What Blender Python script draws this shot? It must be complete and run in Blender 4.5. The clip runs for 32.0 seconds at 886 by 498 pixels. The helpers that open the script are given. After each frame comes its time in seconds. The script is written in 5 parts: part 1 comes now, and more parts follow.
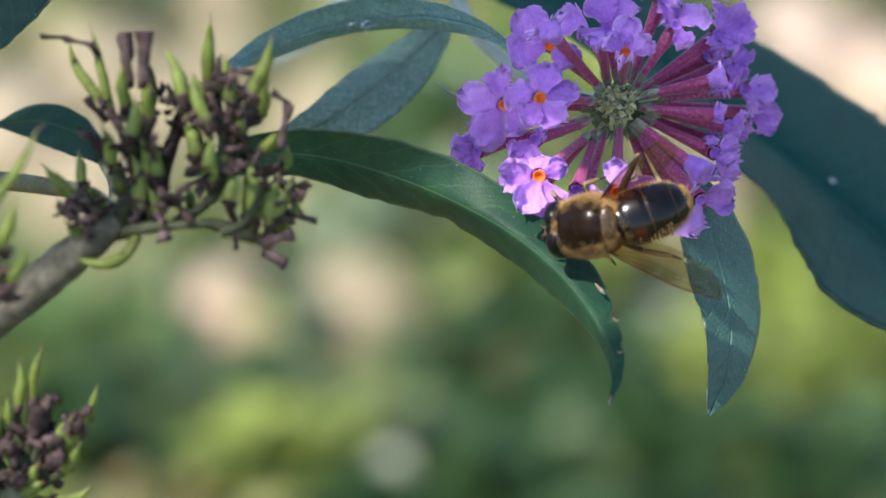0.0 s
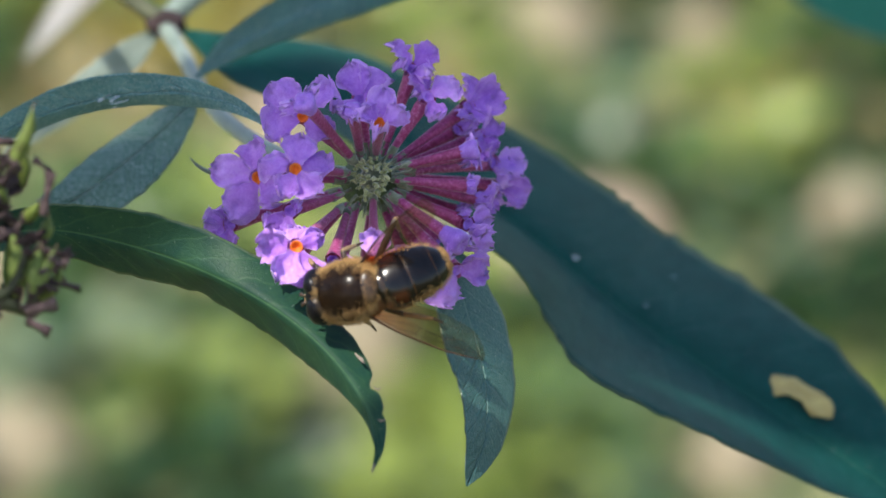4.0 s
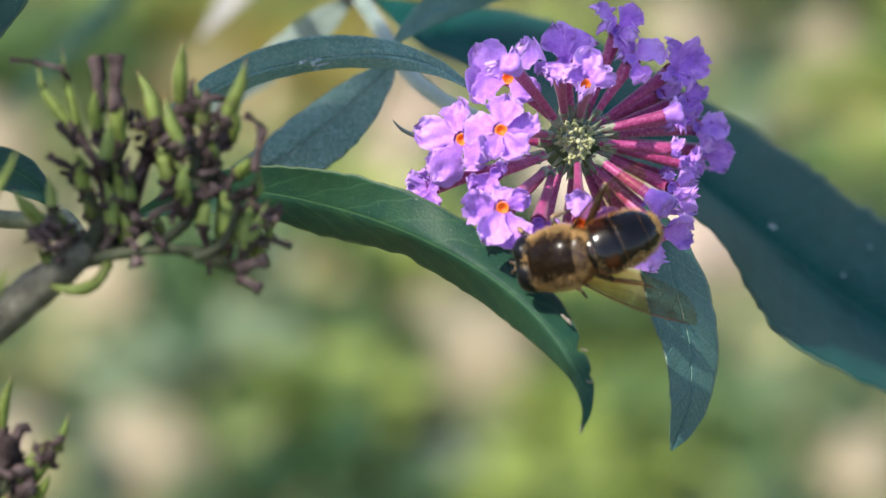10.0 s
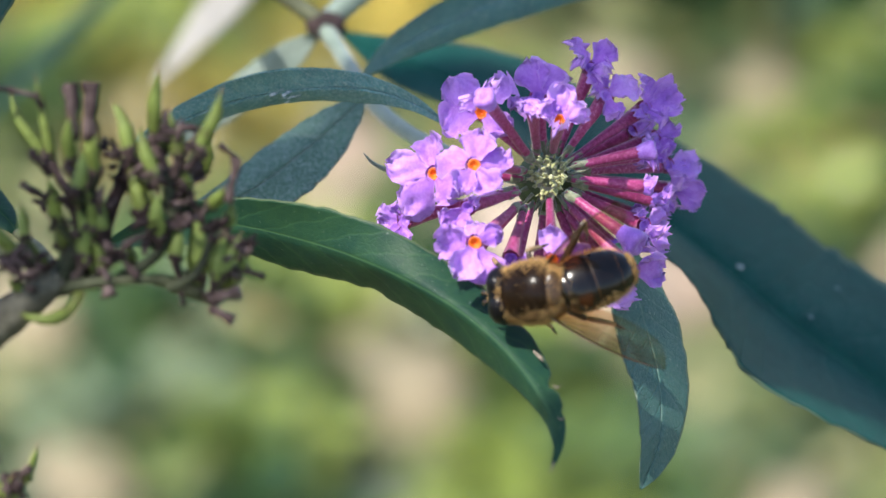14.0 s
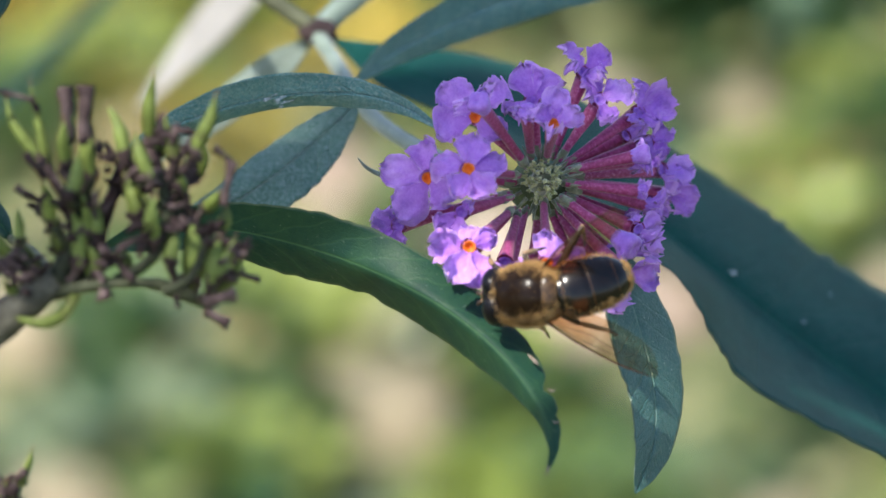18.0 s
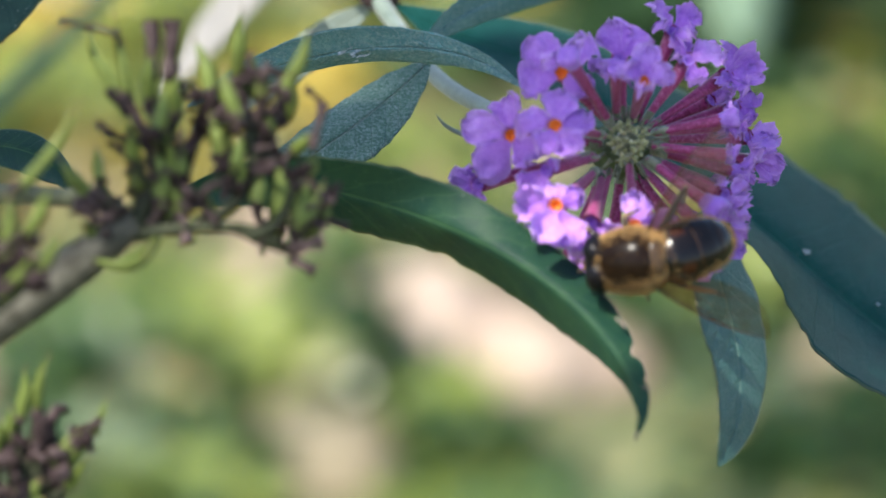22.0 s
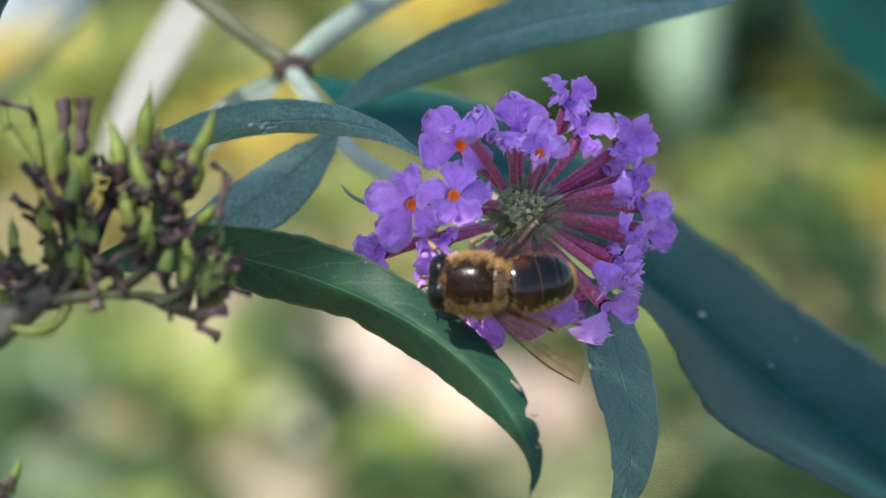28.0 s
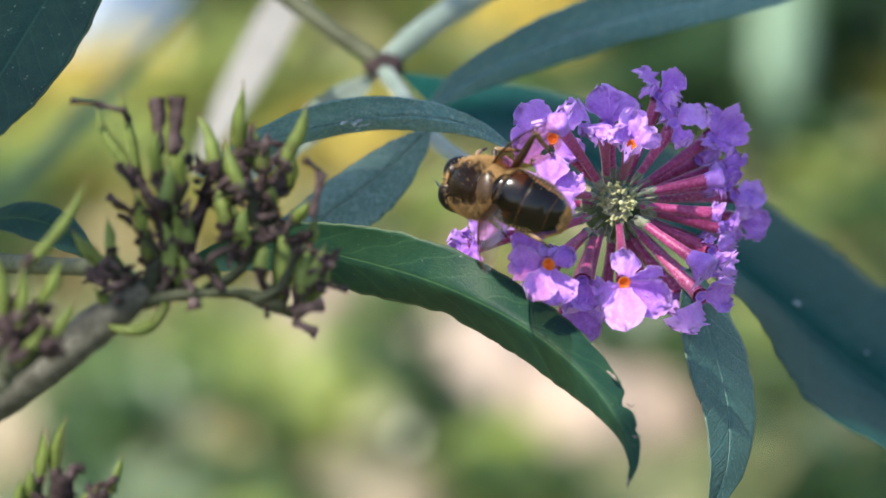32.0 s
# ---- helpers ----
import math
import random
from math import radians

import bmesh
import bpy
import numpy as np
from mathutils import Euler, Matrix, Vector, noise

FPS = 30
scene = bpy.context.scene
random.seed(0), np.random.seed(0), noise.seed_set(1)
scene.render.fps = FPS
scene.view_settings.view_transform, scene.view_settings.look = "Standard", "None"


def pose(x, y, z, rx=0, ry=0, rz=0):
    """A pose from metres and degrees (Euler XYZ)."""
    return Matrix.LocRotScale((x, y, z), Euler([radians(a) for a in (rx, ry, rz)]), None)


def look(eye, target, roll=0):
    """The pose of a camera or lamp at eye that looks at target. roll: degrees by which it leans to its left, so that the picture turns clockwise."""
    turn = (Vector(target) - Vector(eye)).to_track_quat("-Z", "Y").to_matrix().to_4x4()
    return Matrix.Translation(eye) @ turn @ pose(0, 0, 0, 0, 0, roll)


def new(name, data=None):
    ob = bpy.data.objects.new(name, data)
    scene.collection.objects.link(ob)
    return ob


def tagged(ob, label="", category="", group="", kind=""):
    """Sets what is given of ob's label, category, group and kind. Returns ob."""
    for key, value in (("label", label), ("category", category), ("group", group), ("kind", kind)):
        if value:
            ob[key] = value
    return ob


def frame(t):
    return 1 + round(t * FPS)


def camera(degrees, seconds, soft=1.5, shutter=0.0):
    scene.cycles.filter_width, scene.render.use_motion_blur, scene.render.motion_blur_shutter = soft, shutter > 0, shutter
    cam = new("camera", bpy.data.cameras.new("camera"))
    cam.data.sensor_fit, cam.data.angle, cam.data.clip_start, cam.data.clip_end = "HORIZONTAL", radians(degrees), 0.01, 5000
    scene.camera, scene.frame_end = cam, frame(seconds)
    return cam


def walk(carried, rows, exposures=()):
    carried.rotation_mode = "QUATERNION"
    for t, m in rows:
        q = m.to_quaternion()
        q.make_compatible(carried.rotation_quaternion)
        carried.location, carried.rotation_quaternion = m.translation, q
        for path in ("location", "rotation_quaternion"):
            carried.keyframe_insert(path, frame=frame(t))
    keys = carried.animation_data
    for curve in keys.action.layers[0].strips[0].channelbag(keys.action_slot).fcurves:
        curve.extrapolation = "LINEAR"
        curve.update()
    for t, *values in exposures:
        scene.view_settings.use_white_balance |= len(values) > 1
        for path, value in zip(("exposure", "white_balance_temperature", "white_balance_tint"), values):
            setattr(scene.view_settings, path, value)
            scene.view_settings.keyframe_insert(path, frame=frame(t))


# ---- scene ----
cam = camera(10.2, 32.0, soft=1.6)
cam.data.dof.use_dof = True
cam.data.dof.focus_distance = 0.5
cam.data.dof.aperture_fstop = 27.0

PATH = [
    (0, 0.02138, -0.46725, 1.04148, 68.157, 0.884, 2.975), (0.5, 0.01704, -0.46750, 1.04132, 68.222, 0.808, 2.753),
    (1, 0.01326, -0.46409, 1.03895, 68.643, 0.449, 1.680), (1.5, 0.01067, -0.45909, 1.03646, 68.604, 0.133, 0.700),
    (2, 0.00566, -0.45785, 1.03544, 68.993, 0.049, 0.275), (2.5, 0.00348, -0.45835, 1.03283, 68.782, -0.199, -0.144),
    (4.5, 0.01043, -0.47391, 1.03401, 70.163, 0.068, -1.286), (5, 0.00391, -0.47623, 1.03472, 70.177, 0.236, -0.339),
    (5.5, 0.00253, -0.47545, 1.03463, 70.183, 0.120, -0.128), (6, 0.00204, -0.47590, 1.03490, 70.124, 0.218, 0.028),
    (6.5, 0.00243, -0.47391, 1.03422, 70.055, 0.152, -0.009), (7, 0.00269, -0.47572, 1.03407, 70.110, 0.228, -0.127),
    (7.5, 0.00349, -0.47669, 1.03340, 70.122, 0.385, -0.175), (8, 0.00259, -0.47462, 1.03294, 70.160, 0.138, -0.118),
    (8.5, 0.00167, -0.47292, 1.03184, 70.081, 0.133, 0.055), (9, 0.00000, -0.46985, 1.03101, 70.001, 0.001, 0.000),
    (9.5, 0.00080, -0.47011, 1.02956, 70.067, 0.253, 0.113), (10, -0.00008, -0.46883, 1.02704, 70.148, 0.189, 0.110),
    (10.5, -0.00144, -0.46635, 1.02669, 70.176, 0.100, 0.108), (11, -0.00222, -0.46352, 1.02608, 70.238, 0.116, 0.053),
    (11.5, -0.00251, -0.46452, 1.02681, 70.483, -0.106, 0.026), (12, -0.00548, -0.46512, 1.02519, 70.615, -0.391, 0.170),
    (12.5, -0.00853, -0.46333, 1.02299, 70.650, -0.604, 0.166), (13, -0.00752, -0.46056, 1.02219, 70.640, -0.790, -0.023),
    (13.5, -0.00508, -0.46369, 1.02410, 70.642, -0.742, -0.195), (14, -0.00456, -0.46627, 1.02492, 70.682, -0.801, -0.447),
    (14.5, -0.00505, -0.46663, 1.02534, 70.727, -0.677, -0.585), (16.5, -0.00493, -0.46659, 1.02387, 70.968, -0.751, -0.559),
    (17, -0.00420, -0.46777, 1.02425, 70.924, -0.702, -0.652), (17.5, -0.00539, -0.46781, 1.02376, 71.057, -0.758, -0.706),
    (18, -0.00569, -0.46686, 1.02305, 70.961, -0.796, -0.660), (18.5, -0.00795, -0.46556, 1.02207, 71.117, -0.920, -0.824),
    (19, -0.01104, -0.46379, 1.01966, 71.009, -1.017, -0.596), (19.5, -0.01135, -0.46247, 1.01737, 71.090, -1.014, -0.817),
    (20, -0.01346, -0.45962, 1.01593, 71.181, -1.231, -0.579), (20.5, -0.01714, -0.45880, 1.01478, 71.209, -1.669, -0.490),
    (21, -0.01982, -0.45416, 1.01024, 71.215, -2.112, -0.772), (21.5, -0.02013, -0.45204, 1.00899, 71.241, -2.510, -0.833),
    (22, -0.02130, -0.45348, 1.00709, 71.748, -2.451, -1.151), (22.5, -0.02219, -0.45618, 1.00697, 71.788, -2.488, -1.134),
    (23, -0.02214, -0.45917, 1.00950, 71.966, -2.832, -1.349), (23.5, -0.02084, -0.46050, 1.00906, 72.049, -2.858, -1.421),
    (24, -0.01922, -0.46133, 1.00756, 72.153, -2.890, -1.591), (24.5, -0.01707, -0.46365, 1.00848, 72.291, -2.681, -1.583),
    (25, -0.01635, -0.46329, 1.00875, 72.150, -2.887, -1.656), (25.5, -0.01912, -0.46273, 1.00710, 72.228, -2.564, -1.571),
    (27.5, -0.01932, -0.47057, 1.01277, 72.187, -2.681, -1.568), (28, -0.01692, -0.47216, 1.01578, 72.262, -2.647, -1.634),
    (28.5, -0.01318, -0.47725, 1.01742, 72.188, -2.500, -1.658), (29, -0.01059, -0.47924, 1.01689, 72.259, -1.892, -1.764),
    (29.5, -0.01064, -0.47872, 1.01613, 72.229, -1.592, -1.677), (30, -0.01110, -0.47775, 1.01551, 72.297, -1.419, -1.497),
    (30.5, -0.01616, -0.47750, 1.01504, 72.174, -1.262, -1.135), (31, -0.01599, -0.47712, 1.01579, 72.208, -1.389, -0.959),
    (31.5, -0.01549, -0.47628, 1.01575, 72.249, -1.337, -0.880), (32, -0.01650, -0.47493, 1.01522, 72.325, -1.196, -0.897),
]
walk(cam, [(t, pose(x, y, z, a, b, c)) for t, x, y, z, a, b, c in PATH],
     exposures=[(0, 1.0), (2.5, 0.95), (5, 0.86), (8, 0.92), (12, 0.98), (20, 1.03), (30.5, 1.05), (32, 0.96)])

# ---- world and sun ----
TO_SUN = Vector((-0.42, -0.40, 0.81)).normalized()
world = bpy.data.worlds.new("sky")
scene.world = world
world.use_nodes = True
sky = world.node_tree.nodes.new("ShaderNodeTexSky")
sky.sky_type = "NISHITA"
sky.sun_disc = False
sky.sun_elevation = math.asin(TO_SUN.z)
sky.sun_rotation = math.atan2(TO_SUN.x, TO_SUN.y)
back = world.node_tree.nodes["Background"]
back.inputs["Strength"].default_value = 0.15
world.node_tree.links.new(sky.outputs["Color"], back.inputs["Color"])
sun_data = bpy.data.lights.new("sun", "SUN")
sun_data.energy, sun_data.angle, sun_data.color = 3.8, radians(0.6), (1.0, 0.95, 0.86)
sun = new("sun", sun_data)
sun.matrix_basis = look((-2, -2, 4), (Vector((-2, -2, 4)) - TO_SUN)[:])

# ---- frame of reference: the plane of the flower, seen from 0.5 m, tilted 20 degrees ----
TILT = radians(20)
RIGHT = Vector((1, 0, 0))
UP = Vector((0, math.sin(TILT), math.cos(TILT)))
NEAR = Vector((0, -math.cos(TILT), math.sin(TILT)))
HEART = Vector((0, 0, 0.86))
STEP = 0.056918
BASIS = Matrix((RIGHT, UP, NEAR)).transposed()


def mm(x, y, w=0.0):
    """A place in millimetres right, up and nearer from the reference point."""
    return HEART + (RIGHT * x + UP * y + NEAR * w) / 1000


def at(u, v, w=0.0):
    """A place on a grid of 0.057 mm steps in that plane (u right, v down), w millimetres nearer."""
    k = STEP * (500 - w) / 500
    return mm((u - 784) * k, (441 - v) * k, w)


def axis(x, y, w):
    return (RIGHT * x + UP * y + NEAR * w).normalized()


# ---- materials ----
def material(name):
    m = bpy.data.materials.new(name)
    m.use_nodes = True
    return m, m.node_tree.nodes, m.node_tree.links, m.node_tree.nodes["Principled BSDF"]


def ramp(nodes, stops):
    r = nodes.new("ShaderNodeValToRGB")
    while len(r.color_ramp.elements) < len(stops):
        r.color_ramp.elements.new(0.5)
    for e, (p, c) in zip(r.color_ramp.elements, stops):
        e.position, e.color = p, (*c, 1)
    return r


def noise_tex(nodes, links, scale, detail=4.0, coord="Object", rough=0.55):
    tc = nodes.new("ShaderNodeTexCoord")
    n = nodes.new("ShaderNodeTexNoise")
    n.inputs["Scale"].default_value = scale
    n.inputs["Detail"].default_value = detail
    n.inputs["Roughness"].default_value = rough
    links.new(tc.outputs[coord], n.inputs["Vector"])
    return n


def math_node(nodes, links, op, a, b=None):
    m = nodes.new("ShaderNodeMath")
    m.operation = op
    for i, v in enumerate((a, b)):
        if v is None:
            continue
        if isinstance(v, (int, float)):
            m.inputs[i].default_value = v
        else:
            links.new(v, m.inputs[i])
    return m.outputs[0]


def mix_rgb(nodes, links, fac, a, b, blend="MIX"):
    m = nodes.new("ShaderNodeMix")
    m.data_type, m.blend_type = "RGBA", blend
    for sock, v in ((m.inputs["Factor"], fac), (m.inputs["A"], a), (m.inputs["B"], b)):
        if isinstance(v, (int, float)):
            sock.default_value = v
        elif isinstance(v, tuple):
            sock.default_value = (*v, 1)
        else:
            links.new(v, sock)
    return m.outputs["Result"]


def bump(nodes, links, bsdf, height, strength, distance):
    b = nodes.new("ShaderNodeBump")
    b.inputs["Strength"].default_value = strength
    b.inputs["Distance"].default_value = distance
    links.new(height, b.inputs["Height"])
    links.new(b.outputs["Normal"], bsdf.inputs["Normal"])


def plain(name, stops, scale, rough=0.6, bump_mm=0.05, metal=0.0, sss=0.0, translucent=0.0, sheen=0.0, spec=0.5):
    """A grained material: noise at two scales between the colour stops."""
    m, nodes, links, bsdf = material(name)
    n1 = noise_tex(nodes, links, scale, 5)
    n2 = noise_tex(nodes, links, scale * 6, 3)
    both = math_node(nodes, links, "ADD", math_node(nodes, links, "MULTIPLY", n1.outputs["Fac"], 0.65), math_node(nodes, links, "MULTIPLY", n2.outputs["Fac"], 0.35))
    info = nodes.new("ShaderNodeObjectInfo")
    shifted = math_node(nodes, links, "ADD", both, math_node(nodes, links, "MULTIPLY", math_node(nodes, links, "SUBTRACT", info.outputs["Random"], 0.5), 0.16))
    r = ramp(nodes, stops)
    links.new(shifted, r.inputs["Fac"])
    links.new(r.outputs["Color"], bsdf.inputs["Base Color"])
    bsdf.inputs["Roughness"].default_value = rough
    bsdf.inputs["Metallic"].default_value = metal
    bsdf.inputs["Specular IOR Level"].default_value = spec
    if sheen:
        bsdf.inputs["Sheen Weight"].default_value = sheen
    bump(nodes, links, bsdf, both, 0.6, bump_mm / 1000)
    if translucent:
        t = nodes.new("ShaderNodeBsdfTranslucent")
        links.new(r.outputs["Color"], t.inputs["Color"])
        mx = nodes.new("ShaderNodeMixShader")
        mx.inputs["Fac"].default_value = translucent
        links.new(bsdf.outputs[0], mx.inputs[1])
        links.new(t.outputs[0], mx.inputs[2])
        links.new(mx.outputs[0], nodes["Material Output"].inputs["Surface"])
    return m


def leaf_material(name, dark, light, vein, rough=0.42, veins=15.0, translucent=0.18, dust=0.0, spec=0.28, relief=0.6, fuzz=0.0, through_light=(1.0, 1.25, 0.45), margin=0.0):
    """A leaf skin: midrib and slanting side veins from the blade's own coordinates, mottling and specks."""
    m, nodes, links, bsdf = material(name)
    uv = nodes.new("ShaderNodeUVMap")
    sep = nodes.new("ShaderNodeSeparateXYZ")
    links.new(uv.outputs["UV"], sep.inputs[0])
    wob = noise_tex(nodes, links, 260, 3)
    s, across = sep.outputs["X"], math_node(nodes, links, "ABSOLUTE", math_node(nodes, links, "SUBTRACT", sep.outputs["Y"], 0.5))
    slant = math_node(nodes, links, "SUBTRACT", math_node(nodes, links, "MULTIPLY", s, veins), math_node(nodes, links, "MULTIPLY", across, 3.2))
    slant = math_node(nodes, links, "ADD", slant, math_node(nodes, links, "MULTIPLY", wob.outputs["Fac"], 0.7))
    tri = math_node(nodes, links, "ABSOLUTE", math_node(nodes, links, "SUBTRACT", math_node(nodes, links, "FRACT", slant), 0.5))
    side = math_node(nodes, links, "SUBTRACT", 1.0, math_node(nodes, links, "MULTIPLY", tri, 11.0))
    side = math_node(nodes, links, "MAXIMUM", side, 0.0)
    mid = math_node(nodes, links, "MAXIMUM", math_node(nodes, links, "SUBTRACT", 1.0, math_node(nodes, links, "MULTIPLY", across, 45.0)), 0.0)
    net = nodes.new("ShaderNodeTexVoronoi")
    net.feature = "DISTANCE_TO_EDGE"
    net.inputs["Scale"].default_value = 2000
    tc = nodes.new("ShaderNodeTexCoord")
    links.new(tc.outputs["Object"], net.inputs["Vector"])
    fine = math_node(nodes, links, "MULTIPLY", math_node(nodes, links, "MINIMUM", math_node(nodes, links, "MULTIPLY", net.outputs["Distance"], 8.0), 1.0), 1.0)
    mott = noise_tex(nodes, links, 230, 8, rough=0.7)
    base = ramp(nodes, [(0.3, dark), (0.72, light)])
    links.new(mott.outputs["Fac"], base.inputs["Fac"])
    col = mix_rgb(nodes, links, math_node(nodes, links, "MULTIPLY", side, 0.16), base.outputs["Color"], vein)
    col = mix_rgb(nodes, links, math_node(nodes, links, "MULTIPLY", mid, 0.6), col, vein)
    if dust:
        sp = noise_tex(nodes, links, 2600, 2)
        dots = math_node(nodes, links, "MULTIPLY", math_node(nodes, links, "GREATER_THAN", sp.outputs["Fac"], 0.715), dust)
        col = mix_rgb(nodes, links, dots, col, (0.45, 0.5, 0.47))
    if fuzz:
        felt = noise_tex(nodes, links, 3000, 5, rough=0.75)
        f = ramp(nodes, [(0.46, (0, 0, 0)), (0.66, (fuzz, fuzz, fuzz))])
        links.new(felt.outputs["Fac"], f.inputs["Fac"])
        col = mix_rgb(nodes, links, f.outputs["Color"], col, (0.42, 0.50, 0.49))
    if margin:
        edge = math_node(nodes, links, "GREATER_THAN", math_node(nodes, links, "ADD", across, math_node(nodes, links, "MULTIPLY", wob.outputs["Fac"], 0.05)), 0.497)
        col = mix_rgb(nodes, links, math_node(nodes, links, "MULTIPLY", edge, margin), col, (0.26, 0.27, 0.15))
    links.new(col, bsdf.inputs["Base Color"])
    bsdf.inputs["Roughness"].default_value = rough
    bsdf.inputs["Specular IOR Level"].default_value = spec
    height = math_node(nodes, links, "SUBTRACT", math_node(nodes, links, "MULTIPLY", fine, 0.4), math_node(nodes, links, "ADD", math_node(nodes, links, "MULTIPLY", side, 0.55), math_node(nodes, links, "MULTIPLY", mid, 1.4)))
    bump(nodes, links, bsdf, height, relief, 0.00016)
    t = nodes.new("ShaderNodeBsdfTranslucent")
    links.new(mix_rgb(nodes, links, 1.0, col, through_light, "MULTIPLY"), t.inputs["Color"])
    mx = nodes.new("ShaderNodeMixShader")
    mx.inputs["Fac"].default_value = translucent
    links.new(bsdf.outputs[0], mx.inputs[1])
    links.new(t.outputs[0], mx.inputs[2])
    links.new(mx.outputs[0], nodes["Material Output"].inputs["Surface"])
    return m


M_LEAF = leaf_material("leaf_green", (0.008, 0.041, 0.033), (0.022, 0.072, 0.054), (0.035, 0.105, 0.075), rough=0.42, dust=0.4, spec=0.24, relief=0.45, translucent=0.26, through_light=(2.6, 3.4, 0.8), margin=0.22)
M_LEAF_LONG = leaf_material("leaf_fresh_green", (0.007, 0.038, 0.028), (0.027, 0.076, 0.034), (0.07, 0.15, 0.06), rough=0.5, dust=0.15, spec=0.2, relief=0.24, translucent=0.22, through_light=(2.0, 2.8, 0.7), margin=0.22)
M_LEAF_BIG = leaf_material("leaf_deep_green", (0.004, 0.050, 0.042), (0.010, 0.080, 0.066), (0.018, 0.094, 0.074), rough=0.5, veins=22, dust=0.2, spec=0.10, relief=0.95, margin=0.3)
# grey-green leaf, its base colour made lighter and bluer for the sky's sheen
M_LEAF_GREY_SHEEN = leaf_material("grey_leaf_sky_sheen", (0.050, 0.170, 0.190), (0.125, 0.300, 0.325), (0.20, 0.36, 0.38), rough=0.38, dust=0.6, spec=0.6, relief=0.9, fuzz=0.55)
M_LEAF_DUSTY = leaf_material("leaf_dusty_green", (0.022, 0.090, 0.050), (0.095, 0.200, 0.130), (0.26, 0.35, 0.28), rough=0.36, dust=0.7, spec=0.6, relief=1.0, fuzz=0.55)
M_LEAF_QUILT = leaf_material("leaf_quilted_green", (0.020, 0.082, 0.068), (0.054, 0.150, 0.126), (0.12, 0.23, 0.19), rough=0.45, veins=13, dust=0.4, spec=0.5, relief=0.8, fuzz=0.13, margin=0.4)
M_LEAF_PALE = leaf_material("leaf_pale_underside", (0.19, 0.24, 0.21), (0.28, 0.33, 0.29), (0.34, 0.38, 0.33), rough=0.6)
M_MIDRIB = plain("leaf_midrib", [(0.3, (0.06, 0.14, 0.09)), (0.7, (0.12, 0.22, 0.14))], 500, 0.5)


def petal_material():
    """Violet lobes: deeper towards the throat, paler along the crimped rim."""
    m, nodes, links, bsdf = material("violet_petal")
    uv = nodes.new("ShaderNodeUVMap")
    sep = nodes.new("ShaderNodeSeparateXYZ")
    links.new(uv.outputs["UV"], sep.inputs[0])
    n1, n2 = noise_tex(nodes, links, 420, 5), noise_tex(nodes, links, 3200, 3)
    info = nodes.new("ShaderNodeObjectInfo")
    f = math_node(nodes, links, "ADD", math_node(nodes, links, "MULTIPLY", n1.outputs["Fac"], 0.6), math_node(nodes, links, "MULTIPLY", n2.outputs["Fac"], 0.4))
    f = math_node(nodes, links, "ADD", f, math_node(nodes, links, "MULTIPLY", math_node(nodes, links, "SUBTRACT", info.outputs["Random"], 0.5), 0.2))
    r = ramp(nodes, [(0.3, (0.36, 0.130, 0.66)), (0.5, (0.53, 0.240, 0.81)), (0.72, (0.68, 0.39, 0.92))])
    links.new(f, r.inputs["Fac"])
    s = sep.outputs["X"]
    x = math_node(nodes, links, "ABSOLUTE", math_node(nodes, links, "SUBTRACT", math_node(nodes, links, "MULTIPLY", sep.outputs["Y"], 2.0), 1.0))
    rim = math_node(nodes, links, "POWER", math_node(nodes, links, "MAXIMUM", x, s), 5.0)
    core = math_node(nodes, links, "POWER", math_node(nodes, links, "SUBTRACT", 1.0, s), 2.0)
    col = mix_rgb(nodes, links, math_node(nodes, links, "MULTIPLY", core, 0.45), r.outputs["Color"], (0.30, 0.07, 0.50))
    col = mix_rgb(nodes, links, math_node(nodes, links, "MULTIPLY", rim, 0.40), col, (0.84, 0.56, 0.94))
    links.new(col, bsdf.inputs["Base Color"])
    bsdf.inputs["Roughness"].default_value = 0.5
    bsdf.inputs["Specular IOR Level"].default_value = 0.3
    bsdf.inputs["Sheen Weight"].default_value = 0.25
    streak = math_node(nodes, links, "SINE", math_node(nodes, links, "ADD", math_node(nodes, links, "MULTIPLY", sep.outputs["Y"], 46.0), math_node(nodes, links, "MULTIPLY", n1.outputs["Fac"], 9.0)))
    bump(nodes, links, bsdf, math_node(nodes, links, "ADD", math_node(nodes, links, "MULTIPLY", streak, 0.05), f), 0.6, 0.00012)
    t = nodes.new("ShaderNodeBsdfTranslucent")
    links.new(col, t.inputs["Color"])
    mx = nodes.new("ShaderNodeMixShader")
    mx.inputs["Fac"].default_value = 0.32
    links.new(bsdf.outputs[0], mx.inputs[1])
    links.new(t.outputs[0], mx.inputs[2])
    links.new(mx.outputs[0], nodes["Material Output"].inputs["Surface"])
    return m


M_PETAL = petal_material()
M_KNOB = plain("folded_violet", [(0.3, (0.24, 0.085, 0.50)), (0.5, (0.38, 0.16, 0.66)), (0.7, (0.54, 0.29, 0.80))], 900, 0.5, 0.1, translucent=0.15, sheen=0.25)
M_TUBE = plain("magenta_tube", [(0.3, (0.17, 0.012, 0.055)), (0.48, (0.34, 0.030, 0.145)), (0.64, (0.50, 0.11, 0.28)), (0.76, (0.84, 0.56, 0.71))], 3000, 0.36, 0.08, translucent=0.2, sheen=0.2)
M_THROAT = plain("orange_throat", [(0.3, (0.60, 0.10, 0.006)), (0.7, (0.70, 0.16, 0.012))], 900, 0.5, 0.03)
M_CALYX = plain("grey_green_calyx", [(0.3, (0.05, 0.068, 0.032)), (0.55, (0.17, 0.185, 0.11)), (0.75, (0.42, 0.42, 0.30))], 900, 0.7, 0.05, sheen=0.4)
